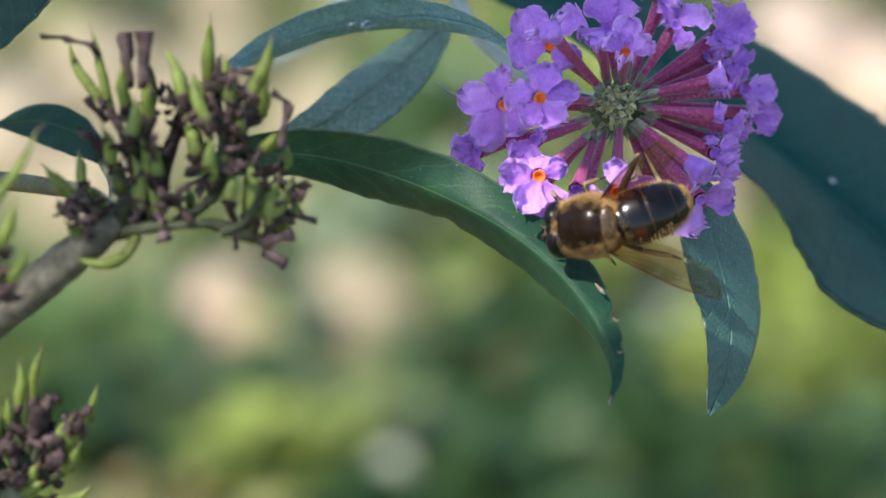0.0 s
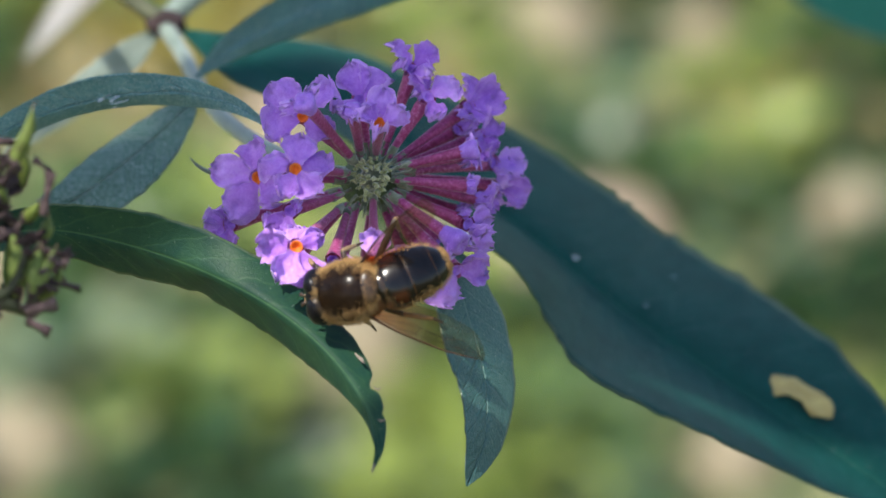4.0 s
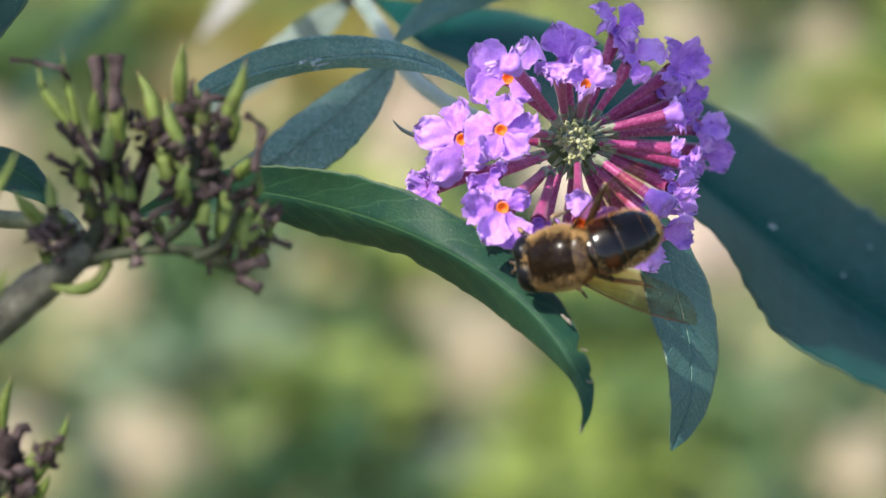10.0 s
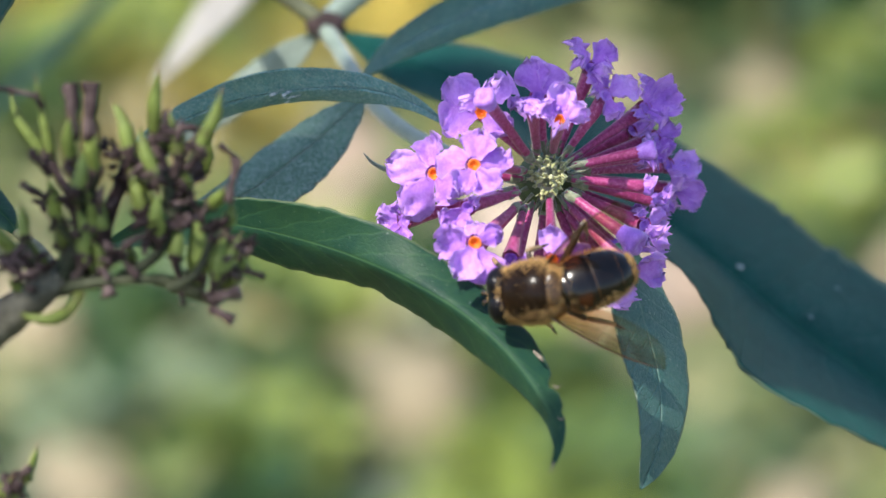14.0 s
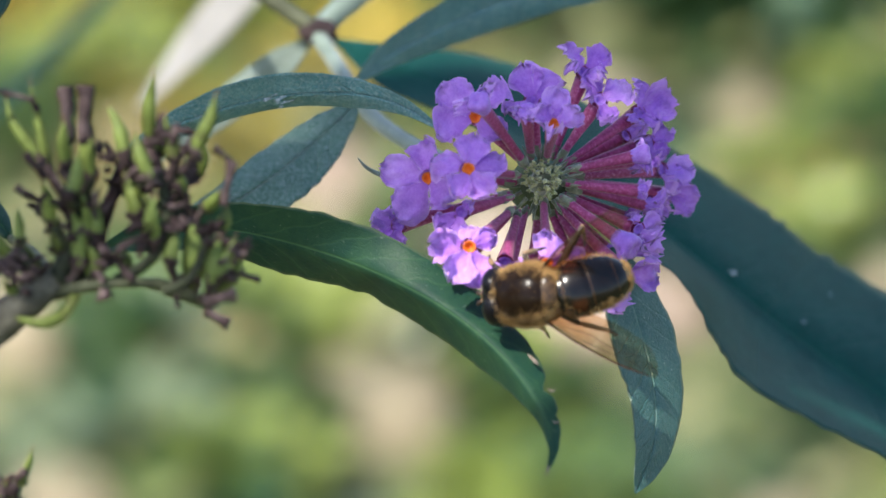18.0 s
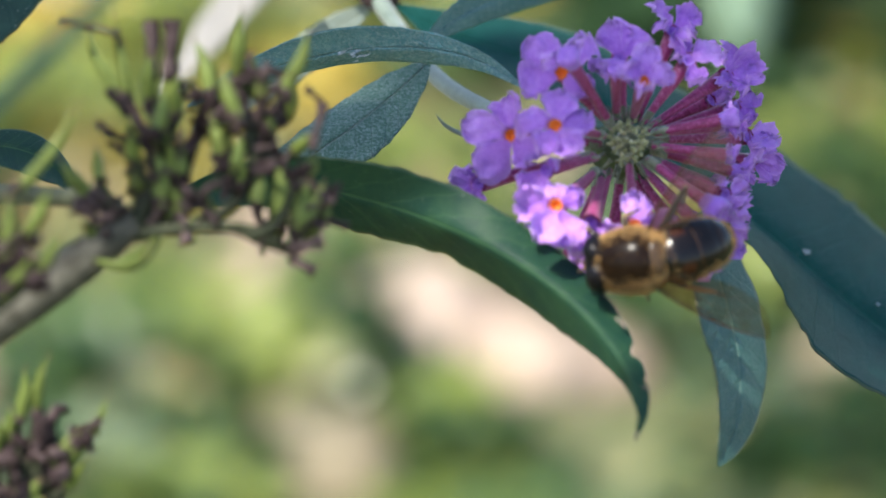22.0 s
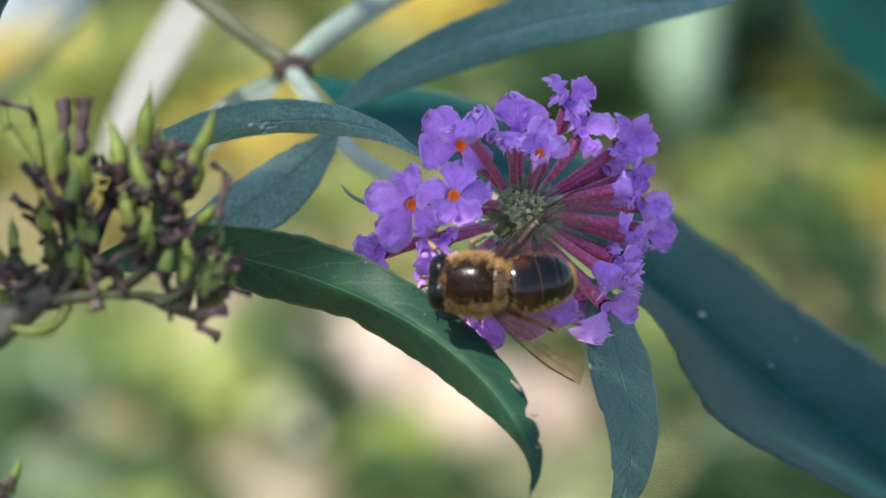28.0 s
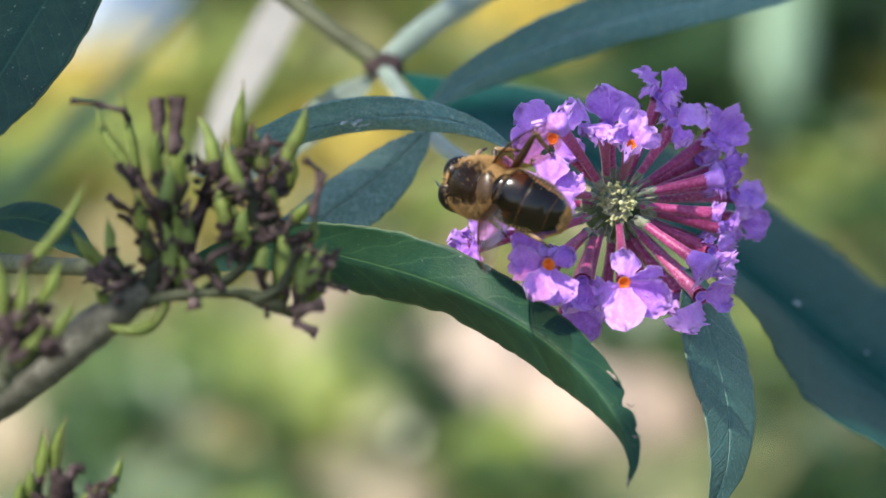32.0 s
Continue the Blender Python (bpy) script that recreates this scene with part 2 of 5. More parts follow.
M_BUD = plain("pale_green_bud", [(0.28, (0.09, 0.10, 0.030)), (0.48, (0.28, 0.29, 0.10)), (0.66, (0.56, 0.54, 0.27))], 1500, 0.65, 0.05, sheen=0.5)
M_STEM = plain("green_brown_stem", [(0.3, (0.04, 0.042, 0.024)), (0.55, (0.10, 0.105, 0.062)), (0.8, (0.19, 0.19, 0.125))], 350, 0.7, 0.12, spec=0.2)
M_STALK = plain("grey_green_stalk", [(0.3, (0.10, 0.14, 0.11)), (0.7, (0.22, 0.27, 0.22))], 500, 0.7, 0.05, sheen=0.4)
M_POD = plain("green_seed_pod", [(0.28, (0.050, 0.038, 0.018)), (0.42, (0.105, 0.135, 0.028)), (0.78, (0.215, 0.275, 0.065))], 480, 0.55, 0.12, translucent=0.12, spec=0.3)
M_HUSK = plain("brown_husk", [(0.28, (0.012, 0.008, 0.008)), (0.5, (0.045, 0.030, 0.030)), (0.72, (0.16, 0.115, 0.11))], 500, 0.75, 0.15, spec=0.12)
M_WITHER = plain("withered_tip", [(0.3, (0.05, 0.03, 0.02)), (0.7, (0.25, 0.17, 0.08))], 600, 0.8, 0.1)


# ---- mesh helpers ----
def finish(bm, name, mat):
    me = bpy.data.meshes.new(name)
    bm.to_mesh(me)
    bm.free()
    me.materials.append(mat)
    for p in me.polygons:
        p.use_smooth = True
    return me


def origin_of(ob):
    p = Vector((0, 0, 0))
    while ob:
        p += ob.location
        ob = ob.parent
    return p


def part(name, bm, mat, parent, label=""):
    """Links a mesh built in world places under a thing or one of its parts."""
    bmesh.ops.translate(bm, verts=bm.verts, vec=-origin_of(parent))
    ob = new(name, finish(bm, name, mat))
    ob.parent = parent
    return tagged(ob, label) if label else ob


def local_part(name, bm, mat, parent, label=""):
    """The same for a mesh that is already in the parent's own space."""
    ob = new(name, finish(bm, name, mat))
    ob.parent = parent
    return tagged(ob, label) if label else ob


def thing(name, place, label, category, group="", kind=""):
    ob = new(name)
    ob.empty_display_size = 0.01
    ob.location = place
    return tagged(ob, label, category, group, kind)


def spline(pts, n):
    """n places along a smooth curve through the control tuples (any width)."""
    a = np.array([tuple(p) for p in pts], float)
    a = np.vstack([2 * a[0] - a[1], a, 2 * a[-1] - a[-2]])
    seg, out = len(a) - 3, []
    for i in range(n):
        x = i / (n - 1) * seg
        k = min(int(x), seg - 1)
        f = x - k
        p0, p1, p2, p3 = a[k:k + 4]
        out.append(0.5 * (2 * p1 + (p2 - p0) * f + (2 * p0 - 5 * p1 + 4 * p2 - p3) * f * f + (3 * p1 - p0 - 3 * p2 + p3) * f ** 3))
    return np.array(out)


def tube(bm, pts, radii, n=12, sides=8, wobble=0.0, caps=True):
    """A round stem along the places pts; radii in metres."""
    line = spline([(*p, r) for p, r in zip(pts, radii)], n)
    rings, prev = [], None
    for i, row in enumerate(line):
        p = Vector(row[:3])
        q = Vector(line[min(i + 1, n - 1)][:3]) - Vector(line[max(i - 1, 0)][:3])
        q.normalize()
        side = (prev - q * prev.dot(q)) if prev else q.orthogonal()
        side.normalize()
        prev = side
        other = q.cross(side)
        ring = []
        for j in range(sides):
            a = 2 * math.pi * j / sides
            r = max(row[3], 1e-6) * (1 + wobble * noise.noise(p * 900 + Vector((j, 0, 0))))
            ring.append(bm.verts.new(p + (side * math.cos(a) + other * math.sin(a)) * r))
        rings.append(ring)
    for r0, r1 in zip(rings, rings[1:]):
        for j in range(sides):
            bm.faces.new((r0[j], r0[(j + 1) % sides], r1[(j + 1) % sides], r1[j]))
    if caps:
        bm.faces.new(rings[0][::-1])
        bm.faces.new(rings[-1])
    return bm


def blob(bm, centre, radii, turn=None, rows=8, cols=12, rough=0.0):
    """A rounded lump with three half-axes, turned by a 3x3 matrix."""
    turn = turn or Matrix.Identity(3)
    grid = []
    for i in range(rows + 1):
        a = math.pi * i / rows
        ring = []
        for j in range(cols):
            b = 2 * math.pi * j / cols
            d = Vector((math.cos(a), math.sin(a) * math.cos(b), math.sin(a) * math.sin(b)))
            k = 1 + rough * noise.noise(d * 2.3 + Vector(centre) * 1000)
            ring.append(d * k)
        grid.append(ring)
    verts = []
    for i, ring in enumerate(grid):
        if i in (0, rows):
            verts.append([bm.verts.new(Vector(centre) + turn @ Vector([c * r for c, r in zip(ring[0], radii)]))])
        else:
            verts.append([bm.verts.new(Vector(centre) + turn @ Vector([c * r for c, r in zip(d, radii)])) for d in ring])
    for i in range(rows):
        for j in range(cols):
            k = (j + 1) % cols
            if i == 0:
                bm.faces.new((verts[0][0], verts[1][k], verts[1][j]))
            elif i == rows - 1:
                bm.faces.new((verts[i][j], verts[i][k], verts[i + 1][0]))
            else:
                bm.faces.new((verts[i][j], verts[i][k], verts[i + 1][k], verts[i + 1][j]))
    return bm


# ---- leaves ----
def blade(bm, rows, n=56, m=16, ruffle=0.25, serrate=0.12, bulge=0.5, thick=0.00022, notch=(), fold=1.25):
    """A leaf along control rows (u, v, w, left, right, dleft, dright): the midrib, the half widths in
    grid steps on its left and right hand, and how many millimetres nearer each margin lies."""
    line = spline(rows, n)
    uv = bm.loops.layers.uv.new("UVMap")
    top, low = [], []
    seed = Vector((rows[0][0] * 0.13, rows[0][1] * 0.17, 0.5))
    for i, (u, v, w, a, b, da, db) in enumerate(line):
        u0, v0 = line[max(i - 1, 0)][:2]
        u1, v1 = line[min(i + 1, n - 1)][:2]
        d = Vector((u1 - u0, v1 - v0)).normalized()
        left = Vector((d.y, -d.x))
        trow, lrow = [], []
        for j in range(m + 1):
            x = 2 * j / m - 1
            half = max(a if x < 0 else b, 0.5)
            dep = da if x < 0 else db
            y = abs(x)
            tooth = 1.0
            if y > 0.8:
                tooth += serrate * 0.5 * (noise.noise(seed + Vector((i * 0.55, 9 if x < 0 else 21, 0)))) * (y - 0.8) / 0.2
            for f0, f1, side, keep in notch:
                if f0 < i / (n - 1) < f1 and x * side > 0:
                    g = (i / (n - 1) - f0) / (f1 - f0)
                    tooth *= 1 - (1 - keep) * math.sin(math.pi * g)
            off = left * (-x) * half * tooth
            wave = ruffle * y * noise.noise(seed + Vector((i * 0.16, 3 if x < 0 else 7, y)))
            vein = -bulge * 0.07 * (0.5 + 0.5 * math.cos(2 * math.pi * (i / (n - 1) * 15 - y * 1.6))) * (1 if 0.06 < y < 0.93 else 0)
            p = at(u + off.x, v + off.y, w + dep * y ** fold + wave + vein - 0.18 * max(0, 1 - y * 9))
            trow.append(bm.verts.new(p))
            lrow.append(bm.verts.new(p - NEAR * thick))
        top.append(trow)
        low.append(lrow)
    for i in range(n - 1):
        for j in range(m):
            f = bm.faces.new((top[i][j], top[i][j + 1], top[i + 1][j + 1], top[i + 1][j]))
            g = bm.faces.new((low[i][j], low[i + 1][j], low[i + 1][j + 1], low[i][j + 1]))
            for face, ks in ((f, ((0, 0), (0, 1), (1, 1), (1, 0))), (g, ((0, 0), (1, 0), (1, 1), (0, 1)))):
                for loop, (di, dj) in zip(face.loops, ks):
                    loop[uv].uv = ((i + di) / (n - 1), (j + dj) / m)
        for j in (0, m):
            q = (top[i][j], top[i + 1][j], low[i + 1][j], low[i][j])
            bm.faces.new(q if j else q[::-1])
    for i in (0, n - 1):
        for j in range(m):
            bm.faces.new((top[i][j], low[i][j], low[i][j + 1], top[i][j + 1]))
    bmesh.ops.recalc_face_normals(bm, faces=bm.faces)
    return bm


def leaf(parent, rows, mat, label="", rib=True, **more):
    ob = part("leaf", blade(bmesh.new(), rows, **more), mat, parent, label)
    if rib:
        line = spline(rows, 14)
        pts = [at(r[0], r[1], r[2] - 0.55) for r in line]
        k = max(r[3] for r in rows) * STEP / 1000 * 0.045
        bm = tube(bmesh.new(), pts, [max(k * (1 - 0.85 * i / 13), 0.00006) for i in range(14)], 28, 6)
        part("midrib", bm, M_MIDRIB, ob)
    return ob


bush = thing("butterfly_bush", (-0.16, 0.10, 0.0), "butterfly bush with arching stems and dark lance-shaped leaves", "shrub")


def stem(pts, radii, mat=M_STEM, label="", n=24):
    return part("stem", tube(bmesh.new(), pts, [r / 1000 for r in radii], n, 10, 0.12), mat, bush, label)


NODE = (606, 12, -75)
ROOT = Vector((-0.16, 0.10, 0.0))
# the woody stem from the ground, the arching shoot and the forking stalks at the node
CROWN = Vector((-0.15, 0.10, 0.93))
stem([ROOT, (-0.165, 0.105, 0.4), (-0.155, 0.10, 0.75), CROWN, (-0.14, 0.10, 0.965)], [7, 6, 5, 3.5, 2.5], label="woody brown main stem")
stem([Vector((-0.142, 0.10, 0.95)), at(150, -330, -85), at(420, -120, -78), at(520, -45, -76), at(*NODE)], [2.4, 1.6, 1.2, 1.0, 1.05], label="thin brown arching stem")
stem([at(606, 14, -76), at(690, -60, -80), at(830, -150, -90), at(1050, -270, -100)], [1.3, 1.5, 1.5, 1.2], M_STALK, "pale purple-edged side stem")
stem([at(600, 10, -75), at(640, 70, -70), at(700, 165, -50), at(790, 232, -30), at(900, 275, -16), at(985, 290, -9)], [1.0, 0.95, 0.9, 0.9, 0.95, 1.0], M_STALK, "grey-green flower stalk")
part("node", blob(bmesh.new(), at(610, 16, -75), (0.0022, 0.0018, 0.0016), None, 8, 12, 0.3), M_HUSK, bush, "dark swollen node")

# long arching leaf under the flower
leaf(bush, [(215, 415, -16, 6, 6, 0, 0), (320, 385, -12, 34, 30, 1, 1), (430, 376, -7, 47, 42, 2, -2), (560, 402, -3, 62, 54, 2.5, -5), (690, 447, 3, 68, 43, 0, -6),
             (820, 515, 8, 60, 46, -3, -6), (920, 598, 13, 52, 40, -2.5, -5), (987, 690, 18, 30, 19, -1, -2), (1008, 755, 21, 13, 8, 0, 0), (999, 803, 23, 2, 2, 0, 0)],
     M_LEAF_LONG, "long dark green leaf arching down, nibbled margin", n=110, serrate=0.14, notch=[(0.735, 0.765, -1, 0.6), (0.80, 0.82, -1, 0.75), (0.44, 0.48, 1, 0.88)])
M_SCRAP = plain("dry_leaf_scrap", [(0.3, (0.10, 0.07, 0.05)), (0.7, (0.34, 0.28, 0.22))], 1500, 0.8, 0.1)
for a, b, c, r in (((966, 596, 14), (976, 606, 15), (984, 614, 15), 0.30), ((1000, 655, 17), (1008, 660, 17.5), (1013, 656, 18), 0.18), ((1008, 712, 19.5), (1015, 716, 19.5), (1021, 712, 19.5), 0.16), ((1002, 790, 22.5), (999, 800, 23), (998, 810, 23), 0.24)):
    part("dry_scrap", tube(bmesh.new(), [at(*a), at(*b), at(*c)], [r / 3600, r / 1800, r / 5000], 8, 6, 0.8), M_SCRAP, bush, "dry scrap at the nibbled margin")
# narrow arched leaf above it
leaf(bush, [(812, 196, -8, 3, 3, 0, 0), (745, 155, -11, 16, 14, -1, 1), (660, 134, -14, 25, 26, -2, 1), (560, 136, -16, 22, 37, -2, 2), (460, 154, -18, 22, 38, -2, 2),
             (370, 184, -19, 24, 28, -2, 1), (300, 219, -20, 12, 14, 0, 0), (258, 243, -21, 2, 2, 0, 0)],
     M_LEAF_GREY_SHEEN, "narrow grey-green arched leaf with bluish sky sheen in its colour and a white mark")
M_MARK = plain("white_chalky_mark", [(0.35, (0.14, 0.22, 0.23)), (0.65, (0.55, 0.60, 0.63))], 2500, 0.8, 0.1)
flecks = random.Random(3)
for i in range(13):
    u, v, k = flecks.gauss(530, 13), flecks.gauss(147, 4), flecks.uniform(1.2, 3.2)
    part("white_mark", blade(bmesh.new(), [(u - 2.2 * k, v + 0.8 * k, -14.6, 0.5, 0.5, 0, 0), (u, v, -14.5, 0.6 * k, 0.6 * k, 0, 0), (u + 2.4 * k, v - 1.1 * k, -14.5, 0.4, 0.4, 0, 0)], 8, 4, serrate=2.5), M_MARK, bush)
# slender leaf out of focus behind the seed head
leaf(bush, [(360, -190, -400, 3, 3, 0, 0), (270, -90, -398, 12, 12, 0, 0), (165, 22, -395, 16, 16, 0, 0), (60, 130, -392, 12, 12, 0, 0), (-30, 215, -390, 2, 2, 0, 0)], M_LEAF, "slender green leaf behind the seed head")
stem([at(360, -190, -400), at(300, -420, -250), Vector((-0.142, 0.10, 0.955))], [0.7, 1.1, 1.7])
# grey leaf hanging behind
leaf(bush, [(676, 140, -36, 3, 3, 0, 0), (640, 178, -34, 32, 28, 1, -1), (580, 232, -31, 57, 44, 2, -3), (515, 285, -28, 60, 48, 2, -3), (440, 335, -26, 46, 38, 1, -1), (360, 372, -25, 20, 20, 0, 0), (310, 395, -25, 2, 2, 0, 0)],
     M_LEAF_DUSTY, "dusty grey-green hanging leaf")
# upper leaf reaching up from the node
leaf(bush, [(668, 112, -51, 3, 3, 0, 0), (720, 66, -51, 22, 20, 1, -1), (800, 20, -51, 36, 34, 2, -2), (910, -30, -50, 46, 44, 2, -2), (1050, -75, -48, 48, 46, 2, -2), (1230, -110, -46, 36, 36, 1, -1), (1400, -130, -45, 3, 3, 0, 0)],
     M_LEAF_GREY_SHEEN, "grey-green leaf rising from the node, bluish sky sheen in its colour")
# broad dark leaf
leaf(bush, [(640, 30, -74, 5, 5, 0, 0), (740, 78, -68, 42, 40, -5, 4), (900, 140, -60, 84, 50, -12, 12), (1080, 262, -56, 117, 55, -18, 20), (1270, 405, -53, 142, 58, -20, 24), (1360, 478, -52, 149, 100, -20, 26), (1450, 548, -51, 154, 128, -20, 28),
             (1640, 680, -48, 168, 92, -16, 22), (1820, 800, -46, 120, 62, -8, 10), (2000, 930, -44, 3, 3, 0, 0)],
     M_LEAF_BIG, "broad dark green leaf with a brown-edged hole", rib=False, n=90, m=20, ruffle=0.5, fold=1.3)
M_DEAD = plain("dead_leaf_patch", [(0.3, (0.30, 0.22, 0.07)), (0.7, (0.52, 0.42, 0.15))], 500, 0.8, 0.1)
bm = blade(bmesh.new(), [(1672, 662, -50.2, 3, 3, 0, 0), (1690, 660, -50.0, 16, 20, -1.5, 1), (1722, 668, -49.6, 17, 14, -1.5, 1), (1752, 682, -49.2, 14, 16, -1, 1), (1776, 702, -48.6, 24, 20, -1, 1), (1792, 722, -48.0, 3, 3, 0, 0)], 20, 8, serrate=0.9)
for u, v, w, k in ((1338, 434, -53.6, 3.4), (1462, 520, -52.6, 1.8), (1510, 470, -61.0, 1.6)):
    part("pale_speck", blade(bmesh.new(), [(u - 2 * k, v - k, w, 0.6, 0.6, 0, 0), (u, v, w + 0.1, k, k, 0, 0), (u + 2 * k, v + k, w + 0.1, 0.6, 0.6, 0, 0)], 8, 4, serrate=1.5), M_MARK, bush)
part("dead_patch", bm, M_DEAD, bush, "yellow-brown dead patch on the broad leaf")
# small leaf hanging below the flower
leaf(bush, [(1120, 400, -6, 10, 10, 0, 0), (1146, 480, -5, 44, 46, -3.5, 3), (1172, 570, -4, 58, 56, -4.5, 4), (1192, 660, -3, 50, 46, -4, 3.5), (1190, 745, -0.8, 36, 34, -3, 2.5), (1172, 800, 1.2, 22, 18, -1.5, 1.5), (1158, 834, 2.4, 2, 2, 0, 0)],
     M_LEAF_QUILT, "small green leaf hanging below the flower", bulge=1.4, fold=1.1)
# pale leaf behind the node
leaf(bush, [(600, 25, -78, 4, 4, 0, 0), (545, 70, -80, 26, 26, 0, 0), (470, 130, -82, 30, 30, 0, 0), (380, 200, -84, 18, 18, 0, 0), (310, 250, -86, 2, 2, 0, 0)],
     M_LEAF_PALE, "pale leaf seen from its underside")
# leaf at the upper margin
leaf(bush, [(120, -290, -12, 4, 4, 0, 0), (45, -170, -10, 58, 58, 1, -1), (-28, -52, -8, 92, 80, 2, -1), (-100, 70, -6, 84, 80, 2, -1), (-165, 180, -4, 46, 50, 1, 0), (-205, 255, -3, 3, 3, 0, 0)],
     M_LEAF, "large dark leaf with a light margin")
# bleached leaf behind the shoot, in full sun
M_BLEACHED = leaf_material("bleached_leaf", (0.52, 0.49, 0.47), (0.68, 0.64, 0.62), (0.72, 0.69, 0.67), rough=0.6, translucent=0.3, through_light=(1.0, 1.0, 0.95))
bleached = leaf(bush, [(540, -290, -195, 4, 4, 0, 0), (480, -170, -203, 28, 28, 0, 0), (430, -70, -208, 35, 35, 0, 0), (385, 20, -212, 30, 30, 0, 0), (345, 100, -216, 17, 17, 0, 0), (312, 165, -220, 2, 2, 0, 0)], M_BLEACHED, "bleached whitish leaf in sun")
stem([at(540, -290, -195), at(480, -500, -160), Vector((-0.141, 0.10, 0.96))], [0.8, 1.2, 1.8])
# the crown of the bush above, which shades the flower and lets one patch of sun through
LIFT = TO_SUN * 0.4


def crown_leaf(x0, y0, x1, y1, half):
    """A leaf of the crown between two places in millimetres, lifted towards the sun."""
    g = [(784 + x / STEP, 441 - y / STEP) for x, y in ((x0 + (x1 - x0) * f, y0 + (y1 - y0) * f) for f in (0, 0.2, 0.45, 0.75, 1))]
    rows = [(u, v, 0, half / STEP * k, half / STEP * k, 1, 1) for (u, v), k in zip(g, (0.15, 0.8, 1.0, 0.75, 0.03))]
    bm = blade(bmesh.new(), rows, 30, 10)
    bmesh.ops.translate(bm, verts=bm.verts, vec=LIFT)
    ob = part("leaf", bm, M_LEAF, bush)
    a, b = mm(x0, y0) + LIFT, Vector((-0.142, 0.10, 0.96))
    stem([a, a.lerp(b, 0.4) + Vector((0, 0, 0.05)), b], [0.7, 1.2, 2.2], n=10)
    ob.data.transform(Matrix.Translation(bush.location - a))
    ob.location = a - bush.location
    return ob


# this one sways on its stalk
sway = crown_leaf(-75, 26, 50, 13, 13)
for row in ((-60, 38, 70, 34, 13), (-70, 62, 70, 56, 13), (-90, -6, 3, -9, 12), (-85, -30, 2, -34, 13), (85, -36, 0, -38, 12), (100, 10, 32, 0, 12), (62, 8, 13, 1, 5), (54, 0, 12, 0, 6), (-72, 82, 44, 77, 10)):
    crown_leaf(*row)
# leaf far to the right above
leaf(bush, [(1500, -420, -190, 5, 5, 0, 0), (1600, -230, -195, 70, 70, 2, 0), (1760, -90, -200, 110, 100, 2, 0), (1930, 0, -200, 80, 80, 1, 0), (2080, 60, -200, 3, 3, 0, 0)],
     M_LEAF_BIG, "dark green leaf set far back")
stem([at(1500, -420, -190), at(1300, -700, -180), at(700, -900, -150), Vector((-0.14, 0.10, 0.955))], [0.8, 1.2, 1.6, 2.0])
stem([at(120, -290, -12), at(90, -430, -30), at(60, -500, -60), Vector((-0.142, 0.10, 0.945))], [0.7, 1.0, 1.4, 1.8])


# ---- the flower head ----
head = thing("flower_head", at(992, 290, -8), "violet butterfly-bush flower head with orange throats", "flower")


def petal(bm, foot, out, normal, length, width, cup, seed):
    """One lobe: narrow at its foot, rounded at its end, with a crimped margin, bent back by cup."""
    uv = bm.loops.layers.uv.new("UVMap")
    side = normal.cross(out)
    n, m, verts = 14, 14, []
    curl = 1.1 * math.sin(seed * 2.3) + 0.35
    twist = 0.55 * math.sin(seed * 5.1)
    notch = max(0.0, math.sin(seed * 1.9)) * 0.13
    for i in range(n + 1):
        s = i / n
        if s < 0.52:
            g = s / 0.52
            half = width * (0.34 + 0.66 * g * g * (3 - 2 * g))
        else:
            half = width * max(0.02, 1 - ((s - 0.52) / 0.485) ** 2.3) ** 0.5
        row = []
        for j in range(m + 1):
            x = 2 * j / m - 1
            rim = max(abs(x), s) ** 4 * min(1.0, s * 2.2)
            crimp = rim * (0.0015 * noise.noise(Vector((seed * 3.1 + s * 5.5, x * 5.0, seed))) + 0.0013 * noise.noise(Vector((seed + s * 12, x * 11, 3.0))))
            z = -cup * length * s * s + half * curl * x * x * (0.3 + s) * 0.7 + twist * half * x * s + crimp + 0.0011 * s * noise.noise(Vector((seed, s * 2.2, x * 1.8)))
            edge = 1 + rim * (0.07 * noise.noise(Vector((seed * 1.7, x * 3.5, s * 3))) + 0.035 * noise.noise(Vector((seed * 0.7, x * 9.0, 4)))) - notch * s * s * max(0.0, 1 - abs(x) / 0.3)
            wide = 1 + 0.10 * noise.noise(Vector((s * 6, seed, x))) + 0.03 * rim * noise.noise(Vector((s * 15, seed, x)))
            row.append(bm.verts.new(foot + out * (length * s * edge) + side * (half * x * wide) + normal * z))
        verts.append(row)
    for i in range(n):
        for j in range(m):
            f = bm.faces.new((verts[i][j], verts[i][j + 1], verts[i + 1][j + 1], verts[i + 1][j]))
            for loop, (di, dj) in zip(f.loops, ((0, 0), (0, 1), (1, 1), (1, 0))):
                loop[uv].uv = ((i + di) / n, (j + dj) / m)
    return bm


